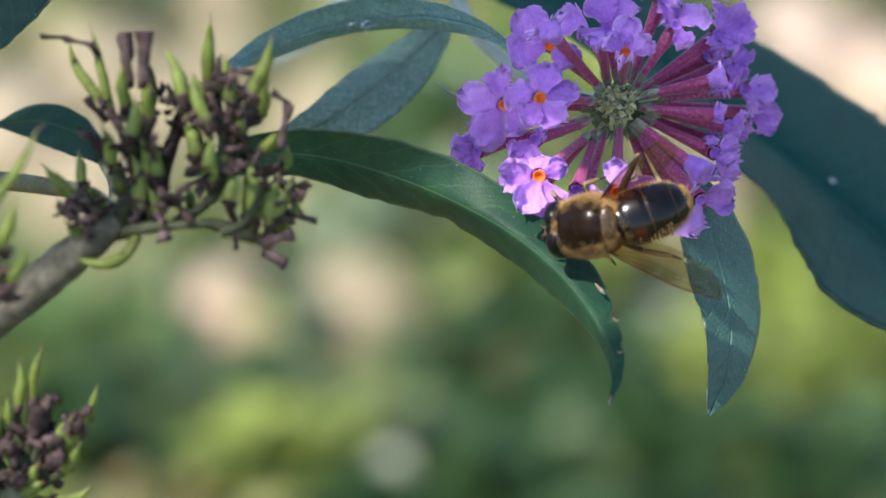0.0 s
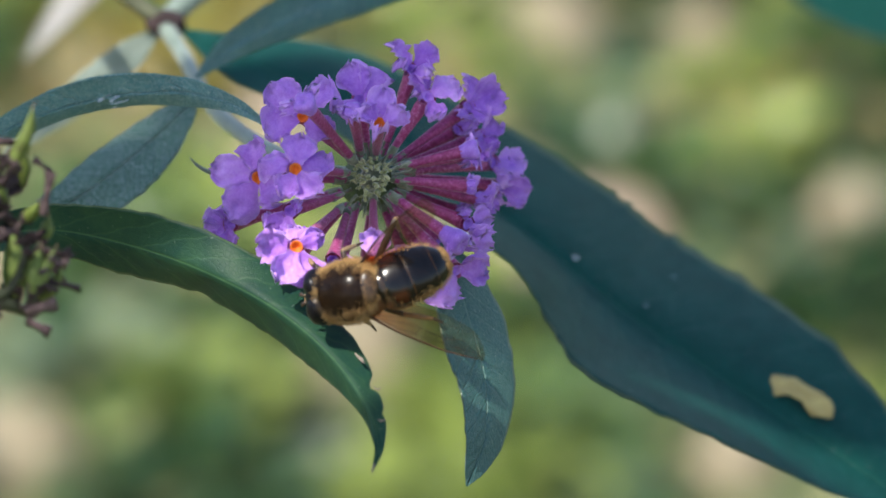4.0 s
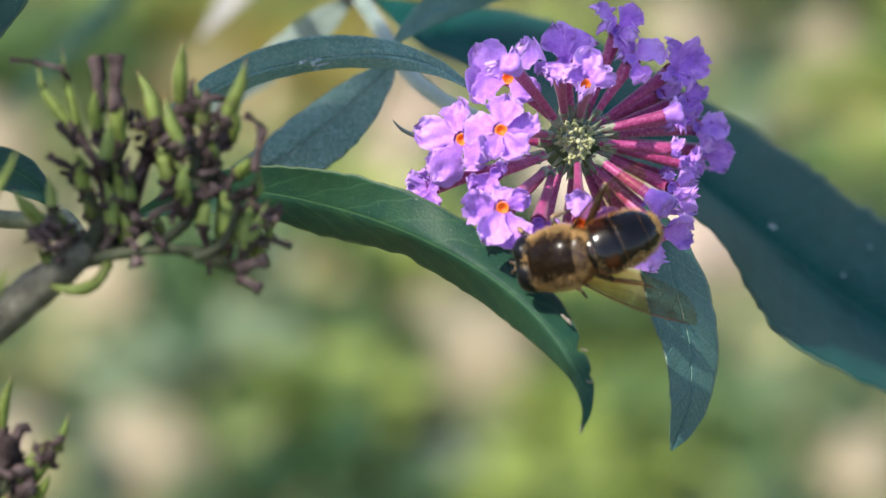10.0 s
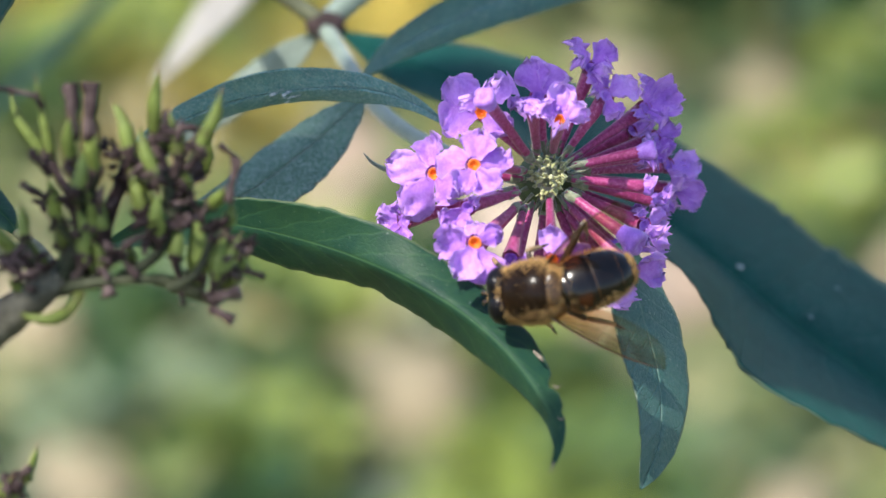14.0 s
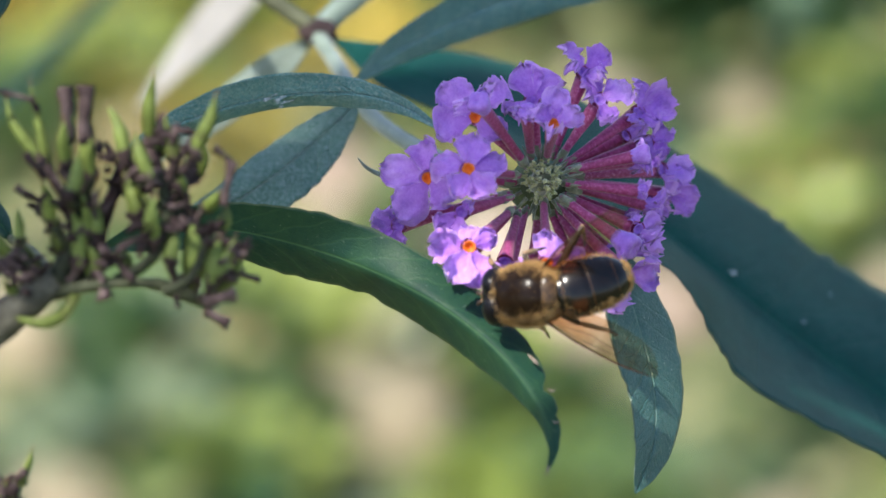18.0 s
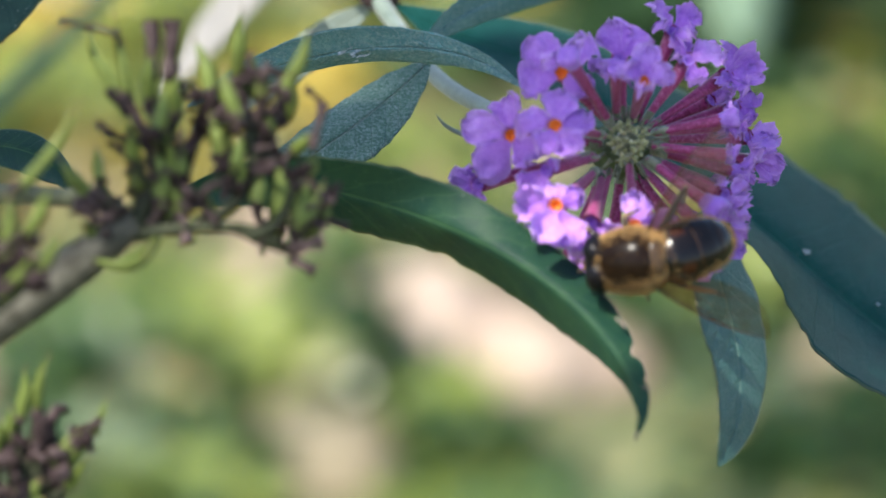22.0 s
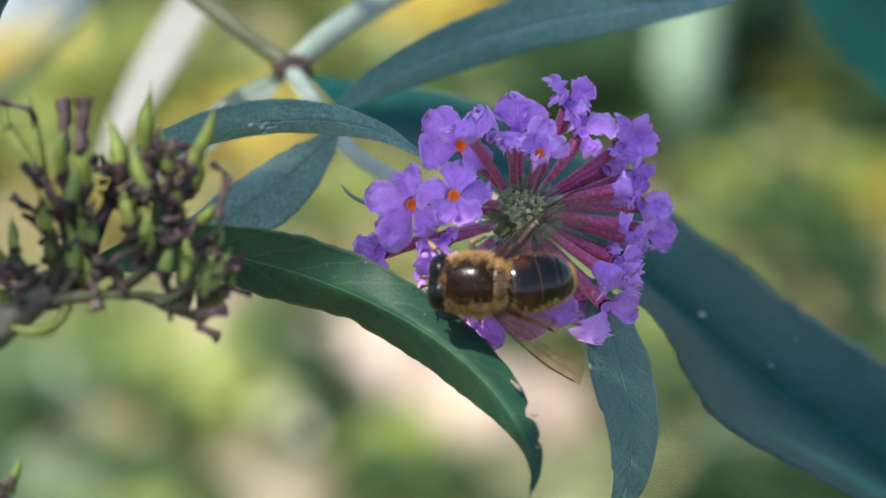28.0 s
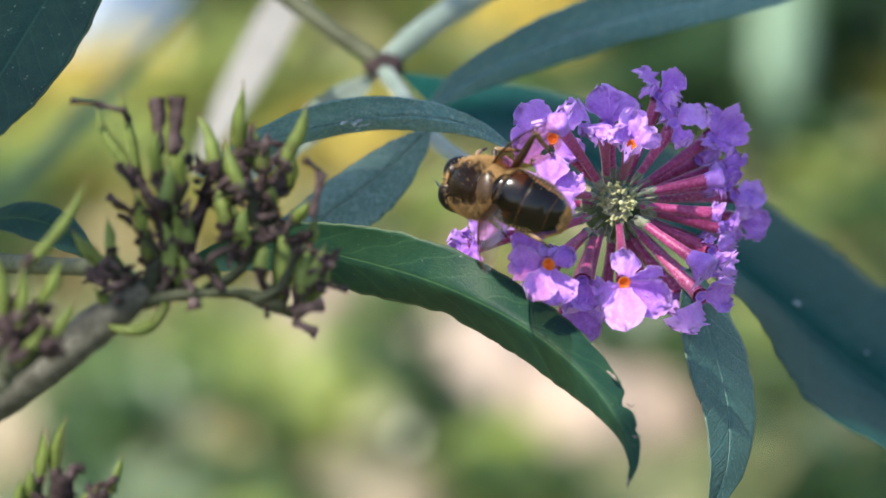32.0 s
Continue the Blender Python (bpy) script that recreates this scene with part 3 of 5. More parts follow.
def floret(throat, base, normal, lobes, radius=0.00067, seed=0.0, cup=0.12, eye=True):
    """A floret from its foot in the head to its throat; lobes: the places of the lobes' tips."""
    way = (throat - base).normalized()
    pull = base + way * (throat - base).length * 0.62
    near = throat - normal * 0.0008
    bm = tube(bmesh.new(), [base, base + (pull - base) * 0.5, pull, near, throat], [radius * 0.52, radius * 0.66, radius * 0.90, radius * 1.22, radius * 1.35], 14, 10, 0.08, caps=False)
    f = part("floret", bm, M_TUBE, head, "magenta tube with violet lobes")
    cal = tube(bmesh.new(), [base - way * 0.0003, base + way * 0.0003, base + way * 0.0010, base + way * 0.0014], [radius * 0.35, radius * 0.58, radius * 0.66, radius * 0.60], 8, 8, 0.6)
    part("calyx", cal, M_CALYX, f)
    for i, tip in enumerate(lobes):
        out = tip - throat
        length = out.length
        out.normalize()
        up = (normal - out * normal.dot(out)).normalized()
        up = (up + out.cross(up) * random.uniform(-0.5, 0.5)).normalized()
        width = min(0.43 * length, 0.0020) * random.uniform(0.92, 1.08)
        part("petal", petal(bmesh.new(), throat + out * radius * 0.8, out, up, length * 0.97 - radius * 0.8, width, cup * random.uniform(-2.2, 3.4), seed + i * 7.3), M_PETAL, f)
    x = normal.orthogonal().normalized()
    y = normal.cross(x)
    ring = bmesh.new()
    lip = [(0.00008, -0.00050), (0.00024, -0.00040), (0.00042, -0.00012), (0.00056, 0.00006), (0.00066, 0.00002)]
    rows = [[ring.verts.new(throat + (x * math.cos(2 * math.pi * j / 12) + y * math.sin(2 * math.pi * j / 12)) * r + normal * z) for j in range(12)] for r, z in lip]
    for r0, r1 in zip(rows, rows[1:]):
        for j in range(12):
            ring.faces.new((r0[j], r0[(j + 1) % 12], r1[(j + 1) % 12], r1[j]))
    ring.faces.new(rows[0][::-1])
    part("throat", ring, M_THROAT if eye else M_KNOB, f, "orange floret throat" if eye else "violet floret throat")
    return f


# throat, foot, facing (right, up, nearer), tips of the lobes
FLORETS = [
    ((872, 177, 0), (965, 262, -5), (-0.25, 0.1, 1), ((812, 116, -1), (914, 102, -1.5), (803, 210, 0), (920, 214, 1))),
    ((972, 147, -3), (985, 240, -7), (0.0, 0.4, 0.9), ((955, 80, -2), (1020, 102, -2.5), (927, 168, -1), (988, 178, -1))),
    ((1009, 190, 4), (998, 250, -5), (0.05, 0.1, 1), ((1016, 122, 3.5), (1054, 168, 5), (1004, 215, 5.5), (976, 158, 5))),
    ((1064, 95, -7), (1010, 245, -9), (0.1, 0.6, 0.8), ((1034, 42, -6), (1110, 56, -7), (1098, 98, -5), (1034, 84, -6))),
    ((1092, 144, -6), (1020, 250, -8), (0.3, 0.4, 0.9), ((1148, 112, -6.5), (1072, 92, -7), (1062, 140, -5.5), (1112, 184, -5))),
    ((1160, 164, -12), (1032, 256, -8), (0.6, 0.4, 0.7), ((1176, 108, -12), (1220, 148, -14), (1200, 184, -11), (1152, 186, -10), (1212, 128, -14))),
    ((1180, 216, -13), (1040, 266, -9), (0.7, 0.2, 0.7), ((1218, 188, -14), (1216, 234, -13), (1156, 208, -12), (1192, 246, -12))),
    ((1172, 244, -11), (1040, 270, -7), (0.8, 0.1, 0.6), ((1166, 214, -11), (1198, 256, -11), (1160, 264, -10))),
    ((1202, 262, -17), (1045, 278, -11), (0.8, 0.1, 0.6), ((1238, 284, -18), (1196, 232, -17), (1212, 310, -16), (1254, 262, -19))),
    ((1216, 304, -18), (1042, 284, -13), (0.8, 0.0, 0.6), ((1266, 300, -19), (1254, 340, -19), (1258, 268, -19), (1212, 338, -17))),
    ((1180, 322, -12), (1040, 298, -10), (0.8, -0.2, 0.6), ((1214, 304, -13), (1208, 346, -13), (1182, 352, -11))),
    ((1160, 370, -6), (1032, 310, -8), (0.7, -0.35, 0.65), ((1152, 338, -6), (1184, 398, -5), (1208, 358, -9), (1204, 414, -8))),
    ((1140, 452, -2), (1018, 326, -8), (0.4, -0.5, 0.8), ((1208, 452, -3), (1128, 520, -1), (1180, 412, -3))),
    ((998, 436, 8), (994, 318, -4), (0.05, -0.15, 1), ((1003, 528, 9), (1086, 470, 8), (1002, 376, 7), (946, 470, 8), (1062, 424, 6.5))),
    ((862, 407, 10), (938, 338, -2), (-0.05, -0.1, 1), ((792, 400, 9), (912, 384, 9.5), (828, 474, 11), (886, 480, 10), (856, 362, 9))),
    ((926, 432, 6), (950, 342, -3), (-0.2, -0.5, 0.8), ((896, 482, 7), (946, 488, 7), (964, 450, 5))),
    ((926, 474, 1), (965, 335, -8), (-0.1, -0.6, 0.75), ((938, 538, 2), (966, 502, 1), (882, 500, 1))),
    ((791, 285, -1), (945, 290, -5), (-0.2, 0.0, 1), ((704, 266, -2), (788, 212, -2), (736, 358, -1), (834, 330, 1))),
    ((860, 270, 6), (950, 278, -3), (0.0, 0.1, 1), ((872, 200, 5), (790, 244, 5), (834, 318, 7), (900, 316, 7), (928, 238, 4))),
    ((742, 366, -4), (935, 310, -6), (-0.6, -0.1, 0.8), ((692, 362, -6), (738, 410, -4), (702, 396, -5), (716, 340, -5))),
    ((850, 344, 3), (938, 316, -2), (-0.3, -0.3, 0.9), ((802, 374, 2), (836, 392, 3), (868, 326, 4))),
    ((882, 534, -12), (955, 340, -14), (-0.2, -0.8, 0.5), ((866, 564, -12), (898, 576, -12))),
    ((1140, 204, -16), (1030, 262, -13), (0.7, 0.4, 0.5), ((1176, 186, -17), (1150, 176, -16), (1168, 222, -15))),
    ((1104, 448, -10), (1010, 330, -12), (0.3, -0.7, 0.5), ((1120, 486, -10), (1082, 474, -9))),
    ((850, 436, -3), (945, 335, -9), (-0.4, -0.6, 0.6), ((820, 446, -4), (844, 470, -3))),
]
for i, (thr, foot, face, tips) in enumerate(FLORETS):
    floret(at(*thr), at(*foot), axis(*face), [at(*t) for t in tips], seed=i * 1.37, eye=i in (0, 2, 13, 14, 17, 18))

# florets whose lobes are still folded into a knob
CLOSED = [((882, 158, 5), (962, 258, -4), 1.12), ((962, 172, 3), (972, 245, -5), 0.92), ((1160, 240, -7), (1038, 268, -6), 1.05), ((1160, 303, -6), (1032, 290, -5), 0.85), ((1184, 328, -10), (1040, 296, -9), 1.05), ((1134, 394, 1), (1026, 316, -3), 1.35),
          ((1110, 408, -12), (1018, 318, -12), 1.0), ((1082, 432, -13), (1010, 322, -13), 1.0), ((1054, 446, -11), (1004, 326, -12), 0.9), ((1142, 350, -14), (1030, 304, -12), 1.0), ((978, 436, -12), (988, 330, -12), 0.9)]


def knob(bm, q, d, x, y, size, seed):
    """The folded lobes of a closed floret: a flaring four-sided cap with creases and a dented end."""
    rows = []
    for h, r in ((-0.8, 0.62), (-0.3, 0.74), (0.15, 0.92), (0.55, 1.04), (0.85, 1.02), (1.05, 0.86), (1.12, 0.55), (1.0, 0.28), (0.86, 0.06)):
        ring = []
        for j in range(24):
            a = 2 * math.pi * j / 24
            k = 1 + 0.10 * max(h, 0) * math.cos(4 * (a + 0.3 * h)) + 0.16 * max(h, 0.1) * noise.noise(Vector((math.cos(a) * 2.2, math.sin(a) * 2.2, seed + h * 1.4)))
            ring.append(bm.verts.new(q + (x * math.cos(a) + y * math.sin(a)) * (r * k * size / 1000) + d * ((h + 0.12 * noise.noise(Vector((math.cos(a) * 3, math.sin(a) * 3, seed)))) * size / 1000)))
        rows.append(ring)
    for r0, r1 in zip(rows, rows[1:]):
        for j in range(24):
            bm.faces.new((r0[j], r0[(j + 1) % 24], r1[(j + 1) % 24], r1[j]))
    bm.faces.new(rows[-1])
    return bm


for i, (thr, foot, size) in enumerate(CLOSED):
    p, q = at(*foot), at(*thr)
    d = (q - p).normalized()
    f = part("floret", tube(bmesh.new(), [p, p.lerp(q, 0.5), q], [0.00040, 0.00052, 0.00072], 12, 10, 0.08), M_TUBE, head, "magenta tube with folded lobes")
    part("calyx", tube(bmesh.new(), [p - d * 0.0003, p + d * 0.0003, p + d * 0.0010, p + d * 0.0014], [0.0003, 0.00048, 0.00052, 0.00046], 8, 8, 0.6), M_CALYX, f)
    x = d.orthogonal().normalized()
    y = d.cross(x)
    part("folded_lobe", knob(bmesh.new(), q, d, x, y, size, i * 2.7), M_KNOB, f)
    for j in range(2):
        a = j * 2.2 + i * 1.9
        arm = x * math.cos(a) + y * math.sin(a)
        part("petal", petal(bmesh.new(), q + arm * 0.00080 * size - d * 0.0002, (d + arm * 0.25).normalized(), arm, 0.0014 * size, 0.0008 * size, -0.2, i * 2.1 + j * 3.3), M_PETAL, f)

# unopened buds in the middle, on the axis of the head
M_CORE = plain("dark_green_receptacle", [(0.3, (0.02, 0.035, 0.012)), (0.7, (0.07, 0.10, 0.035))], 900, 0.7, 0.1)
part("receptacle", blob(bmesh.new(), at(988, 296, -11), (0.0030, 0.0026, 0.0028), None, 12, 16, 0.3), M_CORE, head)
part("axis", tube(bmesh.new(), [at(985, 292, -10), at(990, 289, -6), at(992, 287, -3)], [0.0010, 0.0013, 0.0010], 8, 10, 0.2), M_CALYX, head)
for i in range(130):
    a, r = i * 2.39996 + random.uniform(-0.35, 0.35), math.sqrt((i + 0.5) / 130) * random.uniform(0.9, 1.06)
    d = axis(math.cos(a) * r * 1.1 + random.uniform(-0.2, 0.2), math.sin(a) * r + random.uniform(-0.2, 0.2), math.sqrt(max(0.02, 1.15 - r * r)) * 0.62)
    q = (d + axis(random.uniform(-1, 1), random.uniform(-1, 1), 0) * 0.5).normalized().to_track_quat("X", "Z").to_matrix()
    c = at(992, 287, -3.4) + d * (0.0013 + 0.0010 * random.random())
    w = random.uniform(0.00009, 0.00024)
    part("bud", blob(bmesh.new(), c, (w * random.uniform(1.1, 2.1), w, w * random.uniform(0.7, 1.0)), q, 6, 7, 0.7), M_BUD, head)
part("bract", tube(bmesh.new(), [at(735, 285, -10), at(706, 276, -10), at(684, 265, -9), at(668, 248, -8)], [0.0003, 0.00028, 0.0002, 0.00004], 10, 6), M_STALK, head, "thin curled bract")
# grey-green pointed calyx tips round the middle
for i in range(20):
    a = i / 20 * 2 * math.pi + random.random() * 0.3
    d = axis(math.cos(a), math.sin(a), 0.05 + 0.35 * random.random())
    c = at(990, 290, -6.0) + d * 0.0022
    part("bract", tube(bmesh.new(), [c, c + d * 0.0008, c + d * (0.0013 + 0.0009 * random.random()) + NEAR * 0.0004], [0.00022, 0.00018, 0.00004], 6, 5), M_CALYX, head)

# ---- seed heads ----
seeds = thing("seed_head", at(120, 480, 37), "spent seed head with green pods and brown withered tubes", "seed head", "seed heads")


def pod(foot, tip, width, mat=M_POD, curl=0.0, tail=True, host=None):
    d = tip - foot
    side = d.cross(NEAR).normalized() * d.length * curl
    pts = [foot, foot + d * 0.25 + side * 0.6, foot + d * 0.55 + side, foot + d * 0.8 + side * 0.7, tip]
    w = width
    ob = part("pod", tube(bmesh.new(), pts, [w * 0.75, w * 1.12, w * 1.08, w * 0.68, w * 0.16], 14, 9, 0.3), mat, host or seeds)
    if tail:
        part("withered_tip", tube(bmesh.new(), [tip - d * 0.06, tip + d * 0.06, tip + d * 0.13 + side * 0.5], [w * 0.22, w * 0.14, w * 0.05], 5, 5), M_WITHER, ob)
    cup = tube(bmesh.new(), [foot - d * 0.10, foot + d * 0.03, foot + d * 0.12, foot + d * 0.18], [w * 0.55, w * 1.0, w * 1.22, w * 1.15], 8, 8, 1.0)
    part("husk", cup, M_HUSK, ob)
    return ob


M_TWIG = plain("dark_twig", [(0.3, (0.016, 0.018, 0.012)), (0.55, (0.044, 0.050, 0.028)), (0.8, (0.11, 0.115, 0.07))], 400, 0.75, 0.15, spec=0.15)


M_BARK = plain("grey_brown_bark", [(0.3, (0.030, 0.027, 0.020)), (0.5, (0.075, 0.070, 0.052)), (0.68, (0.15, 0.14, 0.11)), (0.85, (0.26, 0.25, 0.21))], 700, 0.75, 0.25, spec=0.2)


def twig(pts, radii, mat=M_TWIG):
    return part("twig", tube(bmesh.new(), [at(*p) for p in pts], [r / 1150 for r in radii], 16, 8, 0.45), mat, seeds)


stem([at(-520, 900, 30), at(-260, 760, 33), at(-60, 630, 36), at(60, 535, 37), at(135, 478, 37)], [2.2, 2.1, 2.0, 1.8, 1.3], M_BARK)
twig([(135, 480, 37), (170, 410, 37), (165, 350, 37), (165, 300, 36)], [1.2, 0.9, 0.8, 0.6])
twig([(130, 500, 37), (215, 486, 39), (300, 484, 38), (350, 498, 37), (395, 518, 35)], [0.9, 0.55, 0.6, 0.85, 0.5])
twig([(240, 482, 38), (300, 440, 38), (330, 390, 38), (320, 320, 38), (310, 290, 38)], [0.7, 0.55, 0.6, 0.55, 0.4])
twig([(200, 460, 36), (215, 380, 34), (245, 290, 34), (262, 240, 34)], [0.7, 0.75, 0.7, 0.4], M_HUSK)
twig([(270, 480, 40), (240, 445, 40), (250, 420, 41), (290, 400, 41)], [0.4, 0.35, 0.35, 0.3], M_HUSK)
twig([(320, 500, 40), (370, 470, 40), (400, 400, 40)], [0.5, 0.5, 0.35])
PODS = [(119, 287, 95, 174, 18), (149, 281, 146, 221, 24), (179, 305, 179, 215, 31), (113, 275, 60, 188, 20), (253, 269, 229, 197, 26), (298, 287, 277, 239, 30), (295, 245, 298, 150, 26),
        (366, 263, 399, 180, 27), (342, 269, 333, 221, 24), (274, 370, 256, 310, 32), (304, 412, 304, 352, 30), (327, 358, 321, 299, 26), (372, 489, 369, 400, 38), (405, 483, 417, 424, 32),
        (417, 394, 429, 358, 24), (357, 328, 351, 293, 21), (125, 382, 113, 328, 26), (149, 489, 140, 441, 26), (202, 489, 202, 418, 30), (173, 453, 164, 382, 26), (119, 477, 89, 430, 27),
        (393, 352, 411, 328, 24), (208, 406, 202, 358, 24), (262, 459, 256, 430, 21), (161, 328, 156, 281, 21), (196, 299, 194, 248, 19), (381, 299, 387, 245, 21), (268, 299, 262, 263, 21),
        (333, 453, 339, 400, 26), (137, 430, 128, 382, 24), (89, 513, 54, 489, 24), (185, 400, 179, 346, 21)]
ANCHORS = [(165, 350), (168, 430), (150, 480), (110, 505), (300, 440), (330, 385), (320, 310), (388, 512), (350, 500), (235, 482), (215, 380), (395, 440)]


def pedicel(u, v, w):
    """A thin stalk from a pod's foot down to the branch that bears it."""
    a, b = min(ANCHORS, key=lambda q: (q[0] - u) ** 2 + (q[1] - v) ** 2 + (4000 if q[1] < v else 0))
    part("pedicel", tube(bmesh.new(), [at(a, b, 37), at((a + u) / 2 + 3, (b + v) / 2 + 6, (37 + w) / 2), at(u, v, w)], [0.00042, 0.00036, 0.00045], 8, 6, 0.3), M_HUSK if (u + v) % 2 < 1 else M_TWIG, seeds)


for i, (a, b, c, d, wd) in enumerate(PODS):
    w = 37 + 3.5 * math.sin(i * 2.1)
    c, d = a + (c - a) * 1.3, b + (d - b) * 1.3
    pedicel(a, b, w - 1)
    pod(at(a, b, w - 1), at(c, d, w + 1.5 * math.sin(i * 1.3)), wd * STEP / 2000 * 0.82, curl=0.08 * math.sin(i * 3.7))
rng = random.Random(12)
for i in range(16):
    u, v, lean = rng.choice([(150, 330, -0.2), (160, 430, -0.1), (120, 500, -0.5), (320, 390, 0.0), (300, 290, -0.1), (385, 440, 0.25), (370, 300, 0.4), (200, 470, 0.0), (430, 470, 0.7), (90, 450, -0.5)])
    u, v, w = u + rng.uniform(-35, 35), v + rng.uniform(-30, 30), 37 + rng.uniform(-7, 6)
    a = lean + rng.uniform(-0.4, 0.4)
    k = rng.uniform(50, 88)
    pedicel(u, v, w)
    pod(at(u, v, w), at(u + math.sin(a) * k, v - math.cos(a) * k, w + rng.uniform(-2, 2)), rng.uniform(16, 24) * STEP / 2000, curl=rng.uniform(-0.1, 0.1))
# withered corolla tubes and dark stubs
for a, b, c, d, wd in [(152, 240, 148, 140, 25), (181, 240, 184, 138, 24), (425, 345, 440, 268, 16), (440, 268, 408, 246, 10), (395, 516, 447, 500, 22), (396, 532, 436, 552, 18), (430, 462, 490, 476, 12),
                       (98, 182, 84, 160, 11), (86, 163, 38, 152, 10), (42, 153, -6, 149, 9), (120, 350, 60, 316, 12), (112, 300, 78, 258, 14), (345, 235, 305, 215, 18), (385, 260, 350, 290, 14), (214, 480, 220, 512, 22), (345, 505, 348, 526, 9)]:
    p, q = at(a, b, 38), at(c, d, 39)
    part("withered_tube", tube(bmesh.new(), [p, p + (q - p) * 0.5 + NEAR * 0.0003, q], [wd * STEP / 2000 * k for k in (0.9, 0.75, 1.2)], 10, 9, 0.7), M_HUSK, seeds, "brown withered flower tube")
for i in range(190):
    c = random.choice([(333, 233), (333, 310), (357, 370), (357, 370), (440, 441), (440, 441), (208, 263), (60, 459), (60, 459), (167, 346), (280, 405), (215, 440), (100, 470), (250, 300), (140, 300), (175, 400), (300, 290), (410, 400), (120, 340), (90, 500), (200, 350)])
    p = at(c[0] + random.gauss(0, 15), c[1] + random.gauss(0, 15), 37 + random.uniform(-4, 4))
    d = axis(random.uniform(-1, 1), random.uniform(-0.4, 1), random.uniform(-0.6, 0.8))
    part("husk", blob(bmesh.new(), p, (random.uniform(0.0004, 0.0014), random.uniform(0.0002, 0.00045), 0.0003), d.to_track_quat("X", "Z").to_matrix(), 7, 8, 1.3), M_HUSK, seeds)
part("pod", tube(bmesh.new(), [at(66, 545, 39), at(88, 552, 40), at(118, 553, 40), at(148, 540, 39), at(170, 505, 38)], [0.0002, 0.0004, 0.0006, 0.0006, 0.0005], 14, 8, 0.3), M_POD, seeds)

# small leaf and thin stem beside the seed head
leaf(bush, [(-130, 330, -20, 3, 3, 0, 0), (-60, 322, -18, 30, 34, -2, 3), (0, 336, -16, 34, 40, -3, 4), (40, 362, -15, 24, 30, -2, 3), (66, 395, -14, 6, 6, 0, 0)], M_LEAF_LONG, "small curled dark leaf", n=30)
stem([at(66, 395, -14), at(100, 425, 5), at(125, 470, 30)], [0.5, 0.6, 0.8])
stem([at(-700, 380, -20), at(-300, 405, 0), at(-20, 425, 15), at(80, 440, 28), at(130, 480, 35)], [1.6, 1.1, 0.9, 0.9, 0.9])
stem([at(-520, 900, 30), at(-900, 1150, 10), at(-1350, 1500, -40), Vector((-0.163, 0.105, 0.55))], [1.7, 2.0, 2.4, 3.0])
stem([at(-700, 380, -20), at(-1100, 420, -50), Vector((-0.156, 0.10, 0.82))], [1.6, 2.0, 2.6])
low = thing("seed_head", at(-40, 960, 36), "drooping seed head with pale green pods and dark husks", "seed head", "seed heads")
for a, b, c, d, wd, cu in [(-48, 820, -43, 735, 20, 0.05), (-20, 810, -4, 712, 19, -0.06), (2, 892, 50, 832, 28, 0.04), (20, 906, 72, 846, 24, -0.05), (58, 856, 95, 776, 15, 0.06), (-2, 850, 2, 808, 16, 0), (-58, 952, -14, 918, 34, 0.1),
                       (-50, 976, -4, 948, 30, 0), (10, 982, 82, 956, 16, 0.12), (-90, 900, -80, 820, 22, 0), (-70, 860, -66, 800, 20, 0.05), (-110, 960, -96, 880, 24, 0), (30, 930, 64, 880, 18, 0.05)]:
    pod(at(a, b, 35), at(c, d, 37), wd * STEP / 2000 * 0.95, curl=cu, host=low)
    part("pedicel", tube(bmesh.new(), [at(-40, 965, 36), at((a - 40) / 2, (b + 965) / 2 + 5, 35), at(a, b, 35)], [0.0007, 0.0005, 0.0004], 8, 6, 0.3), M_TWIG, low)
for a, b, c, d, wd in [(-14, 860, -10, 810, 34), (0, 830, 14, 792, 20), (14, 792, 28, 800, 16), (74, 826, 84, 814, 18), (58, 850, 70, 842, 22), (-44, 950, -36, 938, 24), (-70, 890, -66, 876, 26), (14, 915, 30, 900, 24)]:
    p, q = at(a, b, 37), at(c, d, 38)
    part("withered_tube", tube(bmesh.new(), [p, p.lerp(q, 0.5), q], [wd * STEP / 2000 * k for k in (0.8, 1.0, 0.8)], 9, 8, 0.8), M_HUSK, low, "brown withered flower tube")
far = thing("seed_head", at(-130, 640, 58), "sparse seed head with long thin green pods", "seed head", "seed heads")
for a, b, c, d, wd in [(-95, 460, 6, 312, 15), (-72, 530, -34, 446, 18), (-108, 580, -100, 462, 20), (-130, 560, -150, 440, 20), (-60, 600, -10, 520, 16), (-150, 620, -190, 500, 20), (-120, 640, -60, 560, 18), (-170, 640, -230, 560, 18)]:
    pod(at(a, b, 57), at(c, d, 59), wd * STEP / 2000, curl=0.05, host=far)
for i in range(26):
    p = at(-100 + rng.uniform(-50, 70), 580 + rng.uniform(-70, 50), 57 + rng.uniform(-3, 3))
    d = axis(rng.uniform(-1, 1), rng.uniform(-0.4, 1), rng.uniform(-0.6, 0.8))
    part("husk", blob(bmesh.new(), p, (rng.uniform(0.0006, 0.0015), rng.uniform(0.0004, 0.0007), 0.0005), d.to_track_quat("X", "Z").to_matrix(), 6, 7, 0.5), M_HUSK, far)
for c, d in ((-95, 460), (-72, 530), (-108, 580), (-130, 560), (-60, 600), (-150, 620)):
    part("twig", tube(bmesh.new(), [at(-130, 650, 58), at((c - 130) / 2, (d + 650) / 2 + 8, 57), at(c, d, 57)], [0.0007, 0.0005, 0.0004], 10, 7, 0.2), M_TWIG, far)
